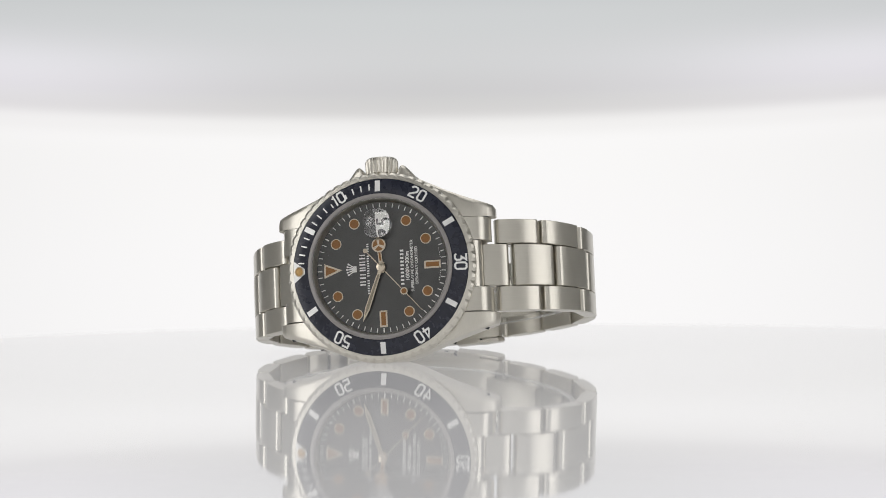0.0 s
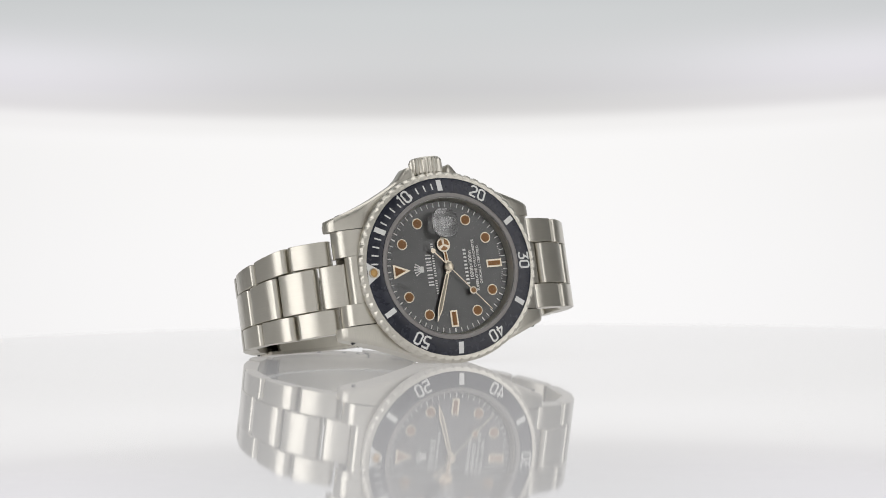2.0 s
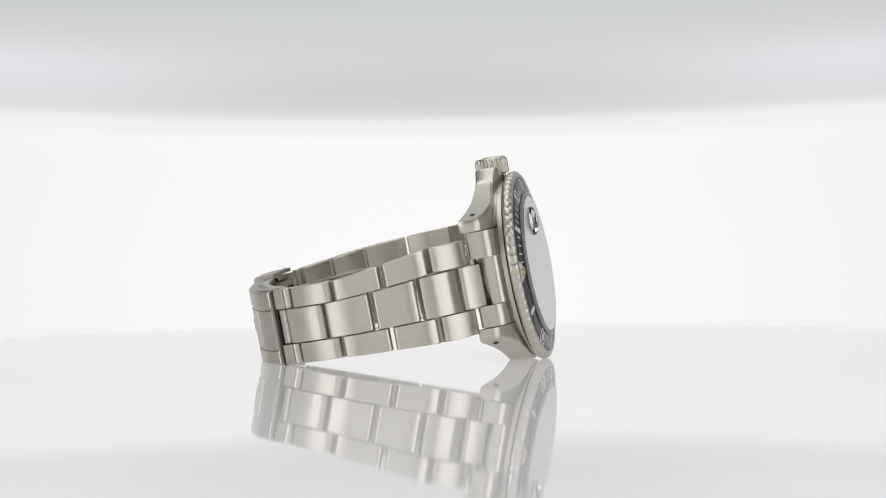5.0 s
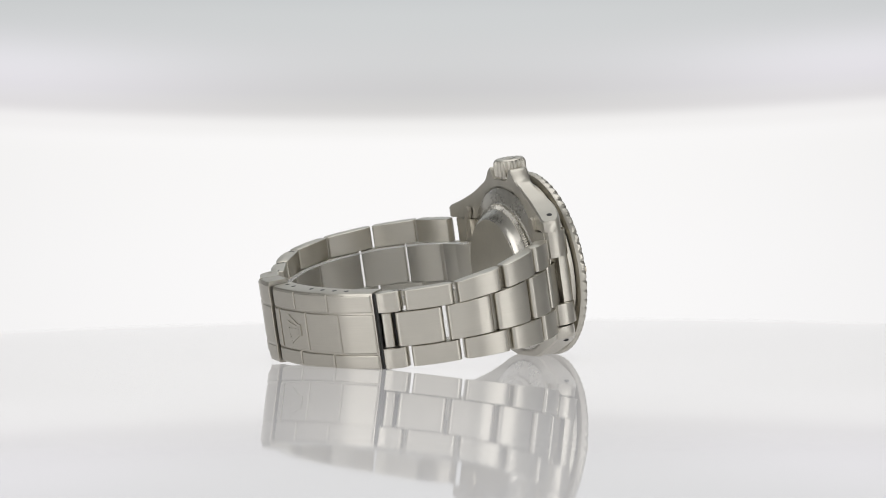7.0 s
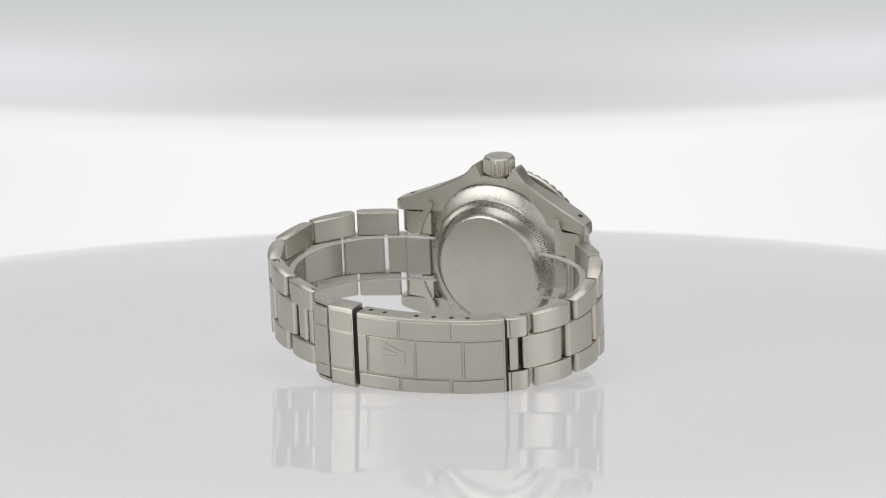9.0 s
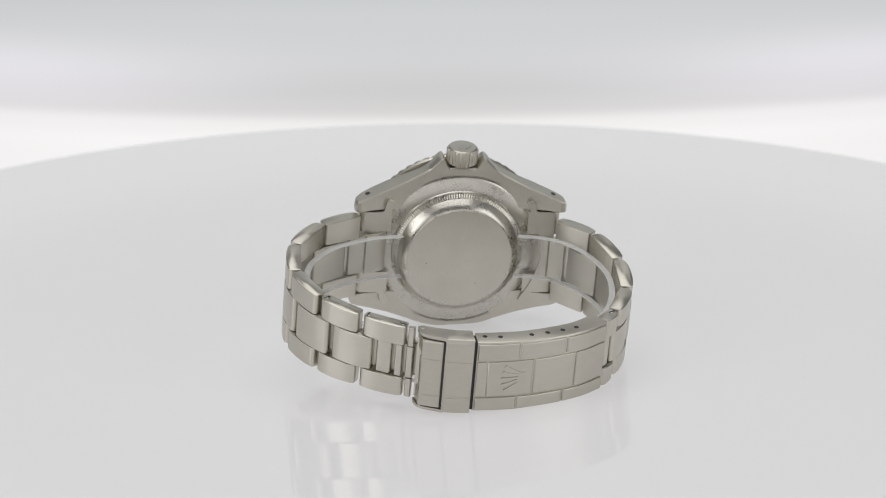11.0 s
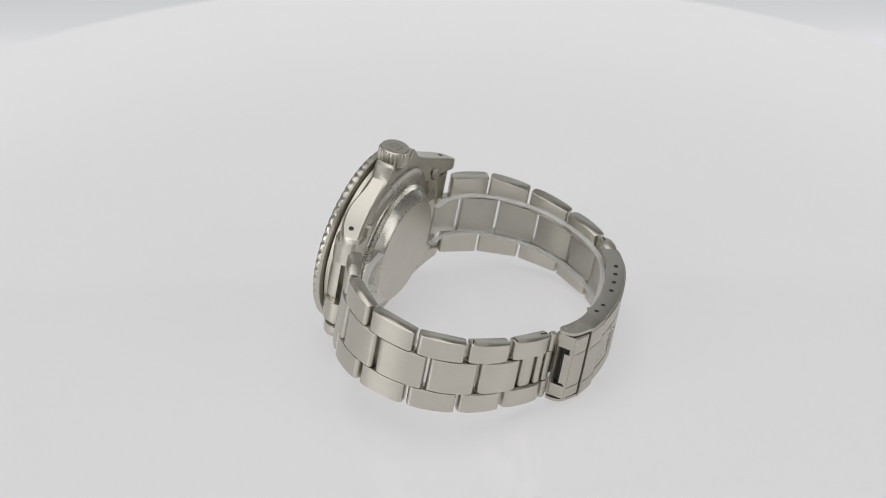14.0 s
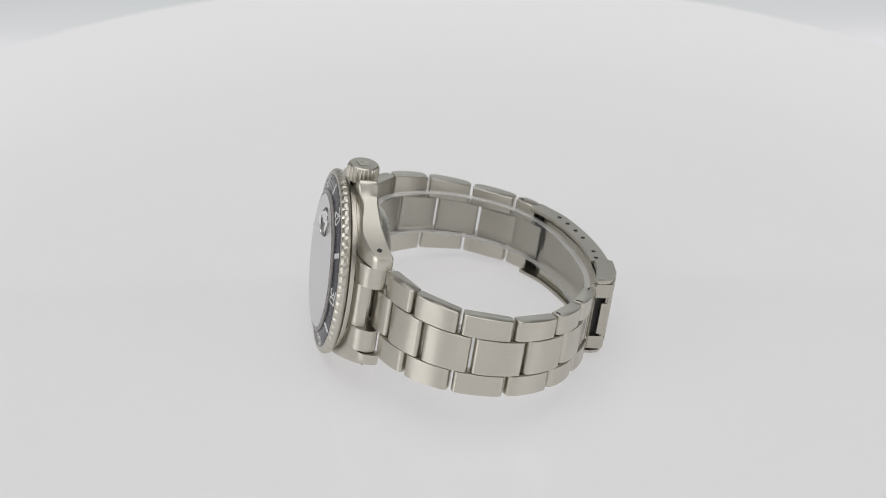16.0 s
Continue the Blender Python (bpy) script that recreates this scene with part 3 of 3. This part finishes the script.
for name, d, r, mat in (("dot_ring", 7.2, 0.78, GOLD), ("lume_dot", 7.2, 0.55, LUME), ("counterweight", -4.8, 0.5, GOLD)):
    x, y = spun([(0, d)], 228.5)[0]
    part(name, prism(disc(r, 28, x, y), 1.04, 1.2 if name == "lume_dot" else 1.17), mat, second)
part("hand_cap", revolve([(0, 0.3), (0.95, 0.3), (0.95, 1.2), (0.6, 1.35), (0, 1.38)], 40), GOLD, WATCH)

crystal = part("crystal", revolve([(0, 1.46), (14.52, 1.46), (14.52, 2.25), (14.35, 2.42), (0, 2.42)]), CRYSTAL, WATCH, "flat clear sapphire crystal")
crystal.visible_shadow = False
# magnifier over the date: a low dome with a rounded rectangular foot
bm = bmesh.new()
rings = []
BALL, EDGE = 4.7, 3.3
drop = lambda r: math.sqrt(BALL * BALL - r * r) - math.sqrt(BALL * BALL - EDGE * EDGE)
for f in (None, 1.0, 0.94, 0.86, 0.76, 0.66, 0.56, 0.46, 0.36, 0.26, 0.16, 0.07):
    ring = []
    for k in range(48):
        a = 2 * math.pi * k / 48
        c, s = math.cos(a), math.sin(a)
        q = (abs(c) ** 3 + abs(s) ** 3) ** (-1 / 3)
        x, y = 3.05 * (f or 1.0) * c * q, 2.8 * (f or 1.0) * s * q
        ring.append((9.1 + x, 0.25 + y, 2.43 if f is None else 2.58 + max(0.0, drop(min(EDGE, math.hypot(x, y))))))
    rings.append(ring)
loft(bm, rings)
lens = part("date_magnifier", bm, LENS, crystal, "clear magnifying bubble over the date", smooth=50)
lens.visible_shadow = False


# ---------------------------------------------------------------- bracelet
def spline(points, per=12):
    """A smooth line through points (y, z), as a dense list."""
    pts = [Vector(p) for p in points]
    pts = [2 * pts[0] - pts[1]] + pts + [2 * pts[-1] - pts[-2]]
    out = []
    for i in range(1, len(pts) - 2):
        for k in range(per):
            t = k / per
            a, b, c, d = pts[i - 1:i + 3]
            out.append(0.5 * ((2 * b) + (c - a) * t + (2 * a - 5 * b + 4 * c - d) * t * t + (3 * b - a - 3 * c + d) * t ** 3))
    out.append(pts[-2])
    return out


class Line:
    """A path in the y-z plane by arc length; side is +1 where the outside lies to the left of the way."""

    def __init__(self, points, side):
        self.p = spline(points)
        self.side = side
        self.s = [0.0]
        for a, b in zip(self.p, self.p[1:]):
            self.s.append(self.s[-1] + (b - a).length)

    def at(self, s):
        s = max(-20.0, s)
        i = 0
        while i < len(self.s) - 2 and self.s[i + 1] < s:
            i += 1
        f = (s - self.s[i]) / (self.s[i + 1] - self.s[i])
        d = (self.p[i + 1] - self.p[i]).normalized()
        return self.p[i].lerp(self.p[i + 1], f), d, Vector((-d.y, d.x)) * self.side


def piece(line, s0, s1, lo, hi, thick, name, parent, mat=BRUSHED, gap=0.85, crown=0.42, label="", drop=0.0):
    """One bracelet piece from s0 to s1 along the line; lo(s) and hi(s) give its edges across."""
    a, _, _ = line.at(s0)
    b, _, _ = line.at(s1)
    d = (b - a).normalized()
    n = Vector((-d.y, d.x)) * line.side
    length = (b - a).length - gap
    mid = (a + b) / 2
    # bulge so that the middle of the piece lies on the line
    m, _, _ = line.at((s0 + s1) / 2)
    off = 0.6 * max(0.0, (m - mid).dot(n)) - drop
    h, r, q = length / 2, min(1.35, length * 0.22), min(0.35, length * 0.2)
    r1 = min(1.0, length * 0.18)
    rv, rv1 = min(1.5, thick * 0.5), min(0.9, thick * 0.35)
    prof = []
    for k in range(5):
        w = math.pi / 2 * k / 4
        prof.append((-h + r - r * math.cos(w), -rv + rv * math.sin(w)))
    prof += [(h * f, crown * (1 - f * f / 0.75)) for f in (-0.6, -0.3, 0.0, 0.3, 0.6)]
    for k in range(5):
        w = math.pi / 2 * k / 4
        prof.append((h - r1 + r1 * math.sin(w), -rv1 + rv1 * math.cos(w)))
    for k in range(3):
        w = math.pi / 2 * k / 2
        prof.append((h - q + q * math.cos(w), -thick + q - q * math.sin(w)))
    for k in range(3):
        w = math.pi / 2 * k / 2
        prof.append((-h + q - q * math.sin(w), -thick + q - q * math.cos(w)))
    bm = bmesh.new()
    rings = []
    cu = sum(u for u, v in prof) / len(prof)
    for f, e in ((0, 0.1), (0, 0.0), (1, 0.0), (1, 0.1)):
        ring = []
        for u, v in prof:
            side = hi if f else lo
            x = side(s0) + (side(s1) - side(s0)) * (0.5 + u / (s1 - s0))
            ins = 0.1 if e == 0.0 else 0.0
            x += ins if f == 0 else -ins
            k = 1 - e / max(h, 1)
            vv = -thick / 2 + (v + thick / 2) * (1 - e / (thick / 2)) if e else v
            c = mid + d * (u * k * (1 + min(0.0, vv) / 38)) + n * (vv + off)
            ring.append((x, c.x, c.y))
        rings.append(ring)
    loft(bm, rings)
    return part(name, bm, mat, parent, label, smooth=40)


TWELVE = Line([(21.6, -7.4), (29.6, -15.1), (33.6, -24.7), (33.4, -35.7), (28.7, -45.8), (24.1, -50.9), (18, -54.9)], 1)
SIX = Line([(-21.6, -7.4), (-32.1, -12.6), (-39.0, -21.7), (-40.1, -33.5), (-35.3, -43.6), (-27.2, -50.2), (-19.5, -54.2), (-10, -58)], -1)


def gaps(line, points):
    return [line.s[i * 12] for i in range(points)]


EDGE_12 = [(0, (-10.8, 8.7)), (10.7, (-10.9, 8.8)), (21.5, (-10.4, 7.2)), (31.6, (-10.05, 5.85)), (42.8, (-10.1, 5.7)), (60, (-10.2, 5.6))]
EDGE_6 = [(0, (-9.6, 9.9)), (11.5, (-9.4, 9.95)), (22.8, (-9.0, 9.4)), (34.5, (-8.9, 8.8)), (45.5, (-9.0, 8.2)), (56, (-9.2, 7.4)), (64.5, (-9.4, 6.9)), (90, (-9.4, 6.6))]


def edges(table):
    low = [(s, e[0]) for s, e in table]
    high = [(s, e[1]) for s, e in table]
    lo = lambda s: lerp(s, low)
    hi = lambda s: lerp(s, high)
    seam0 = lambda s: lo(s) + 0.265 * (hi(s) - lo(s))
    seam1 = lambda s: hi(s) - 0.265 * (hi(s) - lo(s))
    return lo, seam0, seam1, hi


def bracelet(line, count, table, tail, bars, backing, first, stagger):
    """Rows of links; first: where the outer links begin; stagger: how far the centre links run ahead, at the case and at the clasp."""
    lo, a, b, hi = edges(table)
    mid0, mid1 = (lambda s: a(s) + 0.16), (lambda s: b(s) - 0.16)
    g = gaps(line, count)
    g[0] += first
    ahead = [s + stagger[0] + (stagger[1] - stagger[0]) * i / (count - 1) for i, s in enumerate(g)]
    stag = stagger[1]
    piece(line, -2.5, ahead[0], mid0, mid1, 2.4, "center_link", WATCH, gap=0.6, crown=0.15)
    piece(line, -4.6, -1.0, lambda s: a(s) + 0.3, lambda s: b(s) - 0.3, 0.6, "slot_backing", WATCH, SATIN, gap=0.1, crown=0.05, drop=1.6)
    piece(line, -5.0, 0.4, lambda s: a(s) - 0.2, lambda s: b(s) + 0.2, 0.5, "slot_liner", WATCH, SATIN, gap=0.1, crown=0.05, drop=2.3)
    for i in range(count - 1):
        piece(line, ahead[i], ahead[i + 1], mid0, mid1, 2.7, "center_link", WATCH, crown=0.45)
        piece(line, g[i], g[i + 1], lo, a, 2.8, "outer_link", WATCH)
        piece(line, g[i], g[i + 1], b, hi, 2.8, "outer_link", WATCH)
    s0 = g[-1]
    cut = min(tail, 10.6)
    for e0, e1 in ((lo, a), (b, hi)):
        piece(line, s0, s0 + cut, e0, e1, 2.6, "outer_link", WATCH)
        if tail > cut:
            piece(line, s0 + cut - 0.3, s0 + tail, e0, e1, 1.3, "link_tab", WATCH, gap=0.4, crown=0.05, drop=0.2)
    along = s0 + stag + 0.3
    for wide in bars:
        piece(line, along, along + wide, mid0, mid1, 2.0, "narrow_link_bar", WATCH, BRUSHED, gap=0.1, crown=0.05, drop=0.35)
        along += wide + 0.5
    # added plate; in DARK it paints the shade of the slits between the bars
    piece(line, s0 + stag - 1.5, s0 + stag + tail, lambda s: a(s) + 0.4, lambda s: b(s) - 0.4, 0.6, "bar_backing", WATCH, backing, gap=0.2, crown=0.05, drop=1.7)
    piece(line, s0 + stag - 1.5, s0 + stag + tail, lambda s: a(s) - 0.2, lambda s: b(s) + 0.2, 0.5, "bar_liner", WATCH, SATIN, gap=0.1, crown=0.05, drop=2.35)
    # the end piece between the lugs
    sg = 1 if line.side > 0 else -1
    reach = 0.7 * first
    ends = [((sg * 16.5, -2.3), (sg * (19.3 + reach), -2.9), (sg * (21.0 + reach), -4.4), (sg * (21.7 + reach), -6.4), (sg * (21.4 + reach), -7.9), (sg * (20.3 + reach), -8.5), (sg * 15.2, -8.2)),
            ((sg * 16.5, -2.1), (sg * 18.9, -2.5), (sg * 20.1, -3.2), (sg * 20.6, -4.1), (sg * 20.6, -5.5), (sg * 17.5, -5.9), (sg * 15.2, -5.0))]
    off = (lo(0) + hi(0)) / 4
    root = None
    for x0, x1, prof in ((-9.95, -5.0 + off, ends[0]), (-4.94 + off, 4.94 + off, ends[1]), (5.0 + off, 9.95, ends[0])):
        bm = bmesh.new()
        loft(bm, [[(x, y, z) for y, z in prof] for x in (x0, x0 + 0.01, x1 - 0.01, x1)])
        bmesh.ops.bevel(bm, geom=[e for e in bm.edges if e.calc_face_angle(0) > 0.35], offset=0.25, segments=2, affect="EDGES", clamp_overlap=True)
        ob = part("end_link", bm, BRUSHED, root or WATCH, "steel end piece between the lugs" if root is None else "", smooth=50)
        root = root or ob


def stamp(line, s, x):
    """Tiny stamped marks on the inner face of a link, as plain bars."""
    c, d, n = line.at(s)
    for k in range(5):
        bm = bmesh.new()
        loft(bm, [[(x + v, c.x + d.x * (u + k * 0.55 - 1.2) - n.x * h, c.y + d.y * (u + k * 0.55 - 1.2) - n.y * h) for u, v in rect(0, -0.3, 0.3, 0.3)] for h in (2.3, 2.62)])
        part("stamp_bar", bm, DARK, WATCH, "tiny stamped mark", smooth=0)


stamp(SIX, 5.6, -7.2)
stamp(TWELVE, 5.4, 6.4)
bracelet(TWELVE, 5, EDGE_12, 6.4, (2.5,), DARK, 1.0, (3.7, 2.5))
bracelet(SIX, 6, EDGE_6, 12.2, (3.6, 1.9, 1.9), SATIN, 1.2, (3.6, 3.4))


def link_pin(line, table, s, depth, turn, parent=WATCH):
    """The slotted end of a pin in the upper side of an outer link."""
    c, d, n = line.at(s)
    y, z = c - n * depth
    x = edges(table)[3](s)
    pin = part("link_pin", revolve([(0, x - 0.2), (0.55, x - 0.2), (0.55, x + 0.03), (0.45, x + 0.08), (0, x + 0.08)], 20, axis="x", at=(0, y, z)), POLISHED, parent, "small slotted steel pin end")
    bm = bmesh.new()
    w = radians(turn)
    e, f = Vector((math.cos(w), math.sin(w))), Vector((-math.sin(w), math.cos(w)))
    loft(bm, [[(x + h, *(Vector((y, z)) + e * u + f * v)) for u, v in rect(-0.75, -0.14, 0.75, 0.14)] for h in (0.0, 0.11)])
    # the slot's shade is a thin dark bar on the pin
    part("slot", bm, DARK, pin, smooth=0)


for along, turn in ((SIX.s[48] + 1.3, 20), (SIX.s[60] + 1.2, 60), (SIX.s[60] + 9.0, -30)):
    link_pin(SIX, EDGE_6, along, 1.4, turn)
link_pin(TWELVE, EDGE_12, TWELVE.s[48] + 1.2, 1.4, 30)

# ---------------------------------------------------------------- clasp
COVER = Line([(25.0, -50.7), (18.5, -55.2), (8.4, -58.9), (-1.0, -60.4), (-9.5, -60.3), (-14.6, -59.1), (-17.2, -58.0)], 1)
X0, X1 = -10.5, 5.85
SKEW = 0.95 / COVER.s[-1]


def channel(line, s0, s1, x0, x1, lift, depth, wall=0.7, n=20, soft=0.6):
    """A bent sheet with two side walls turned inwards."""
    bm = bmesh.new()
    rings = []
    for k in range(n + 1):
        c, d, nn = line.at(s0 + (s1 - s0) * k / n)
        ring = []
        for x, h in ((x0, -depth), (x0, lift - soft), (x0 + 0.3 * soft, lift - 0.3 * soft), (x0 + soft, lift), (x1 - soft, lift), (x1 - 0.3 * soft, lift - 0.3 * soft), (x1, lift - soft), (x1, -depth),
                     (x1 - wall, -depth), (x1 - wall, lift - wall), (x0 + wall, lift - wall), (x0 + wall, -depth)):
            y, z = c + nn * h
            ring.append((x + SKEW * (s0 + (s1 - s0) * k / n), y, z))
        rings.append(ring)
    loft(bm, rings)
    return bm


L = COVER.s[-1]
S = lambda y: min(COVER.s, key=lambda s: abs(COVER.at(s)[0].x - y))
clasp = part("clasp", channel(COVER, 0, S(-3.9), X0, X1, 0.0, 4.2), CLASP, WATCH, "closed brushed steel folding clasp with pin holes", smooth=25)
KNEE = S(-10.5)
flap = part("flip_lock", channel(COVER, S(-4.9), KNEE, X0 - 0.3, X1 + 0.8, 0.55, 3.7, wall=1.1, soft=0.5, n=8), CLASP, clasp, "fold-over safety catch", smooth=30)
BEND = L - 2.2
part("catch_box", channel(COVER, KNEE + 0.3, BEND, X0 + 0.6, X1 - 0.2, 0.25, 3.0, wall=1.0, soft=0.3, n=8), CLASP, clasp, "boxed clasp end with a window", smooth=30)
# rounded ears of the catch, reaching back to its hinge
for xa, xb in ((X1 + 0.1, X1 + 0.85), (X0 - 0.35, X0 + 0.3)):
    outline = [(-0.3, 0.5), (0.6, 0.12), (2.2, 0.0), (3.8, -0.1), (5.0, -0.45), (6.0, -1.2), (6.6, -2.0), (6.8, -2.8), (6.5, -3.4), (5.9, -3.75), (3.0, -3.7), (-0.3, -3.7)]
    rings = []
    for x in (xa, xb):
        ring = []
        for u, h in outline:
            c, d, n = COVER.at(KNEE + u)
            ring.append((x + SKEW * (KNEE + u), c.x + n.x * h, c.y + n.y * h))
        rings.append(ring)
    bm = bmesh.new()
    loft(bm, rings)
    part("ear", bm, CLASP, flap, "rounded steel hinge ear", smooth=20)


def tile(s0, s1, x0, x1, name="clasp_panel", lift=0.3):
    bm = bmesh.new()
    rings = []
    for k in range(9):
        e = 0.2 if k in (0, 8) else 0.0
        c, d, n = COVER.at(s0 + 0.2 + (s1 - s0 - 0.4) * (0, 0.02, 0.15, 0.3, 0.5, 0.7, 0.85, 0.98, 1)[k])
        ring = []
        for x, h in ((x0 + 0.2, -0.1), (x0 + 0.2, lift - 0.2 - e), (x0 + 0.28, lift - 0.06 - e), (x0 + 0.42, lift - e), (x1 - 0.42, lift - e), (x1 - 0.28, lift - 0.06 - e), (x1 - 0.2, lift - 0.2 - e), (x1 - 0.2, -0.1)):
            y, z = c + n * h
            ring.append((x + SKEW * (s0 + (s1 - s0) * k / 8), y, z))
        rings.append(ring)
    loft(bm, rings)
    return part(name, bm, CLASP, clasp, smooth=18)


for y0, y1 in ((24.8, 18.0), (18.0, 8.3), (8.3, -2.1), (-2.1, -4.2)):
    tile(0.1 if y0 > 24 else S(y0), S(y1), -6.95, 1.55)
for y0, y1 in ((24.8, 15.0), (15.0, 5.5), (5.5, -3.8)):
    tile(0.1 if y0 > 24 else S(y0), S(y1), X0 + 0.3, -6.95)
    tile(0.1 if y0 > 24 else S(y0), S(y1), 1.55, X1 - 0.3)
# raised emblem as a plain fan on a bar
c, d, n = COVER.at(S(3.4))


def on_cover(points, h0, h1, name):
    """A raised plate on the clasp's cover; points are (across, along)."""
    bm = bmesh.new()
    loft(bm, [[(x - 2.1, c.x + d.x * u + n.x * h, c.y + d.y * u + n.y * h) for x, u in points] for h in (h0, h1)])
    return part(name, bm, CLASP, clasp, smooth=0)


for k in range(-2, 3):
    on_cover([(x, u - 3.6) for x, u in spun([(-0.3, 1.6), (0.3, 1.6), (0.2, 5.3), (-0.2, 5.3)], k * 15)], 0.15, 0.44, "emblem_ray")
    x, u = spun([(0, 5.5)], k * 15)[0]
    on_cover(disc(0.36, 14, x, u - 3.6), 0.15, 0.46, "emblem_ball")
on_cover(rect(-1.25, -2.9, 1.25, -1.9), 0.15, 0.42, "emblem_bar")
for y, z in ((-2.2, -57.8), (1.04, -57.85), (7.81, -56.71), (11.36, -55.69), (14.77, -54.48), (17.9, -53.2)):
    # dark plugs paint the shade inside the pin holes
    part("pin_hole", revolve([(0, X1 - 0.3), (0.52, X1 - 0.3), (0.52, X1 + 0.02), (0, X1 + 0.03)], 20, axis="x", at=(SKEW * S(y), y, z)), DARK, clasp)
    part("pin_hole", revolve([(0, X0 - 0.03), (0.52, X0 - 0.02), (0.52, X0 + 0.3), (0, X0 + 0.3)], 20, axis="x", at=(SKEW * S(y), y, z)), DARK, clasp)
for s, xs in ((KNEE + 5.7, X1 + 0.8), (KNEE + 5.7, X0 - 0.35)):
    c, d, n = COVER.at(s)
    y, z = c - n * 2.5
    part("hinge_pin", revolve([(0, xs - 0.1), (0.55, xs - 0.1), (0.55, xs + 0.12), (0.3, xs + 0.2), (0, xs + 0.2)], 20, axis="x", at=(SKEW * s, y, z)), POLISHED, clasp)
# near-black channels that put the shade of the clasp's gaps into colour
part("catch_shade", channel(COVER, S(-3.7), S(-6.2), X0 + 0.1, X1 - 0.1, -0.3, 3.3, n=4), DARK, clasp, "dark channel painted as the shade under the catch")
part("cover_end_shade", channel(COVER, -0.55, 1.6, X0 + 0.15, X1 - 0.15, -0.45, 0.9, n=4), DARK, clasp, "dark channel painted as the shade under the cover's end")
part("knee_shade", channel(COVER, KNEE - 0.2, KNEE + 0.5, X0 + 0.3, X1 + 0.1, 0.25, 3.0, n=3), DARK, clasp, "dark channel painted as the shade at the catch's knee")
# folded blade inside
part("clasp_blade", channel(COVER, 5.0, L - 0.3, X0 + 0.75, X1 - 1.6, -2.7, 3.5, wall=0.5), SATIN, clasp)
# end wall of the box, turned inwards, with a window, a rounded tab and a dark plate painting the shade inside
c, d, n = COVER.at(BEND)
down = (d * 0.42 - n * 0.91).normalized()
inward = Vector((-down.y, down.x)) * (1 if Vector((-down.y, down.x)).dot(d) < 0 else -1)


def end_plate(x0, x1, v0, v1, depth, thick, name, mat, label=""):
    bm = bmesh.new()
    corner = c + n * 0.2
    loft(bm, [[(x + SKEW * BEND, *(corner + down * v + inward * h)) for x, v in rect(x0, v0, x1, v1)] for h in (depth, depth + thick)])
    return part(name, bm, mat, clasp, label, smooth=0)


end_plate(X0 + 0.6, X0 + 3.6, 0.0, 4.2, 0.0, 0.7, "catch_end", CLASP)
end_plate(X1 - 3.4, X1 - 0.2, 0.0, 4.2, 0.0, 0.7, "catch_end", CLASP)
end_plate(X0 + 3.62, X1 - 3.42, 0.0, 0.5, 0.0, 0.7, "catch_end", CLASP)
end_plate(X0 + 4.2, X1 - 4.8, 0.5, 1.7, 0.05, 0.6, "catch_tab", CLASP, "small bent steel tab in the window")
end_plate(X0 + 3.0, X1 - 2.8, 0.3, 4.0, 1.3, 0.3, "window_shade", DARK, "dark plate painted as the shade behind the window")
for ya, yb, up in ((S(-4.95), KNEE - 0.05, 0.68), (KNEE + 0.35, BEND + 0.1, 0.4)):
    for xa, xb in ((X0 + 0.15, -6.95), (-6.95, 1.55), (1.55, X1 + 0.25)):
        tile(ya, yb, max(xa, X0 + 0.6) if up < 0.5 else xa, min(xb, X1 - 0.2) if up < 0.5 else xb, "catch_panel", up)

# ---------------------------------------------------------------- clear plastic cuff inside the bracelet
CUFF_LINE = Line([(12.8, -10.9), (19, -11.6), (25.0, -15.5), (29.2, -24), (29.6, -33), (26.4, -42.5), (19.5, -49.6), (8, -54), (-4, -55.6), (-15, -53.5), (-25, -47.6), (-32.6, -39.6), (-35.6, -31), (-34.4, -22.5),
                  (-28.5, -15.6), (-20, -11.8), (-12.8, -10.9)], 1)


def strip(rim):
    """The bent strip, or one of its two cut edges (rim -1 or 1)."""
    bm = bmesh.new()
    rings = []
    n = 90
    for k in range(n + 1):
        c, d, nn = CUFF_LINE.at(CUFF_LINE.s[-1] * k / n)
        sag = 2.0 * math.sin(math.pi * k / n)
        lo, hi = -4.4 - sag, 5.2 - sag
        if rim < 0:
            lo, hi = lo - 0.2, lo
        elif rim > 0:
            lo, hi = hi, hi + 0.2
        rings.append([(x, c.x + nn.x * h, c.y + nn.y * h) for x, h in ((lo, -0.65), (hi, -0.65), (hi, 0.65), (lo, 0.65))])
    loft(bm, rings)
    return bm


def cuff():
    root = tagged(new("plastic_cuff"), "clear plastic support strip bent inside the watch bracelet", "watch support")
    for name, rim, mat in (("strip", 0, CLEAR), ("cut_edge", -1, FROSTED), ("cut_edge", 1, FROSTED)):
        ob = part(name, strip(rim), mat, root, smooth=50)
        ob.visible_shadow = False
    return root


CUFF = cuff()


def motions():
    for thing in (WATCH, CUFF):
        walk(thing, [(t, pose(0, 0, 0, 0, 0, turn) @ STAND) for t, turn, rise in STEPS])
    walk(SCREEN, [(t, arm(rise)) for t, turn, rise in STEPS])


motions()
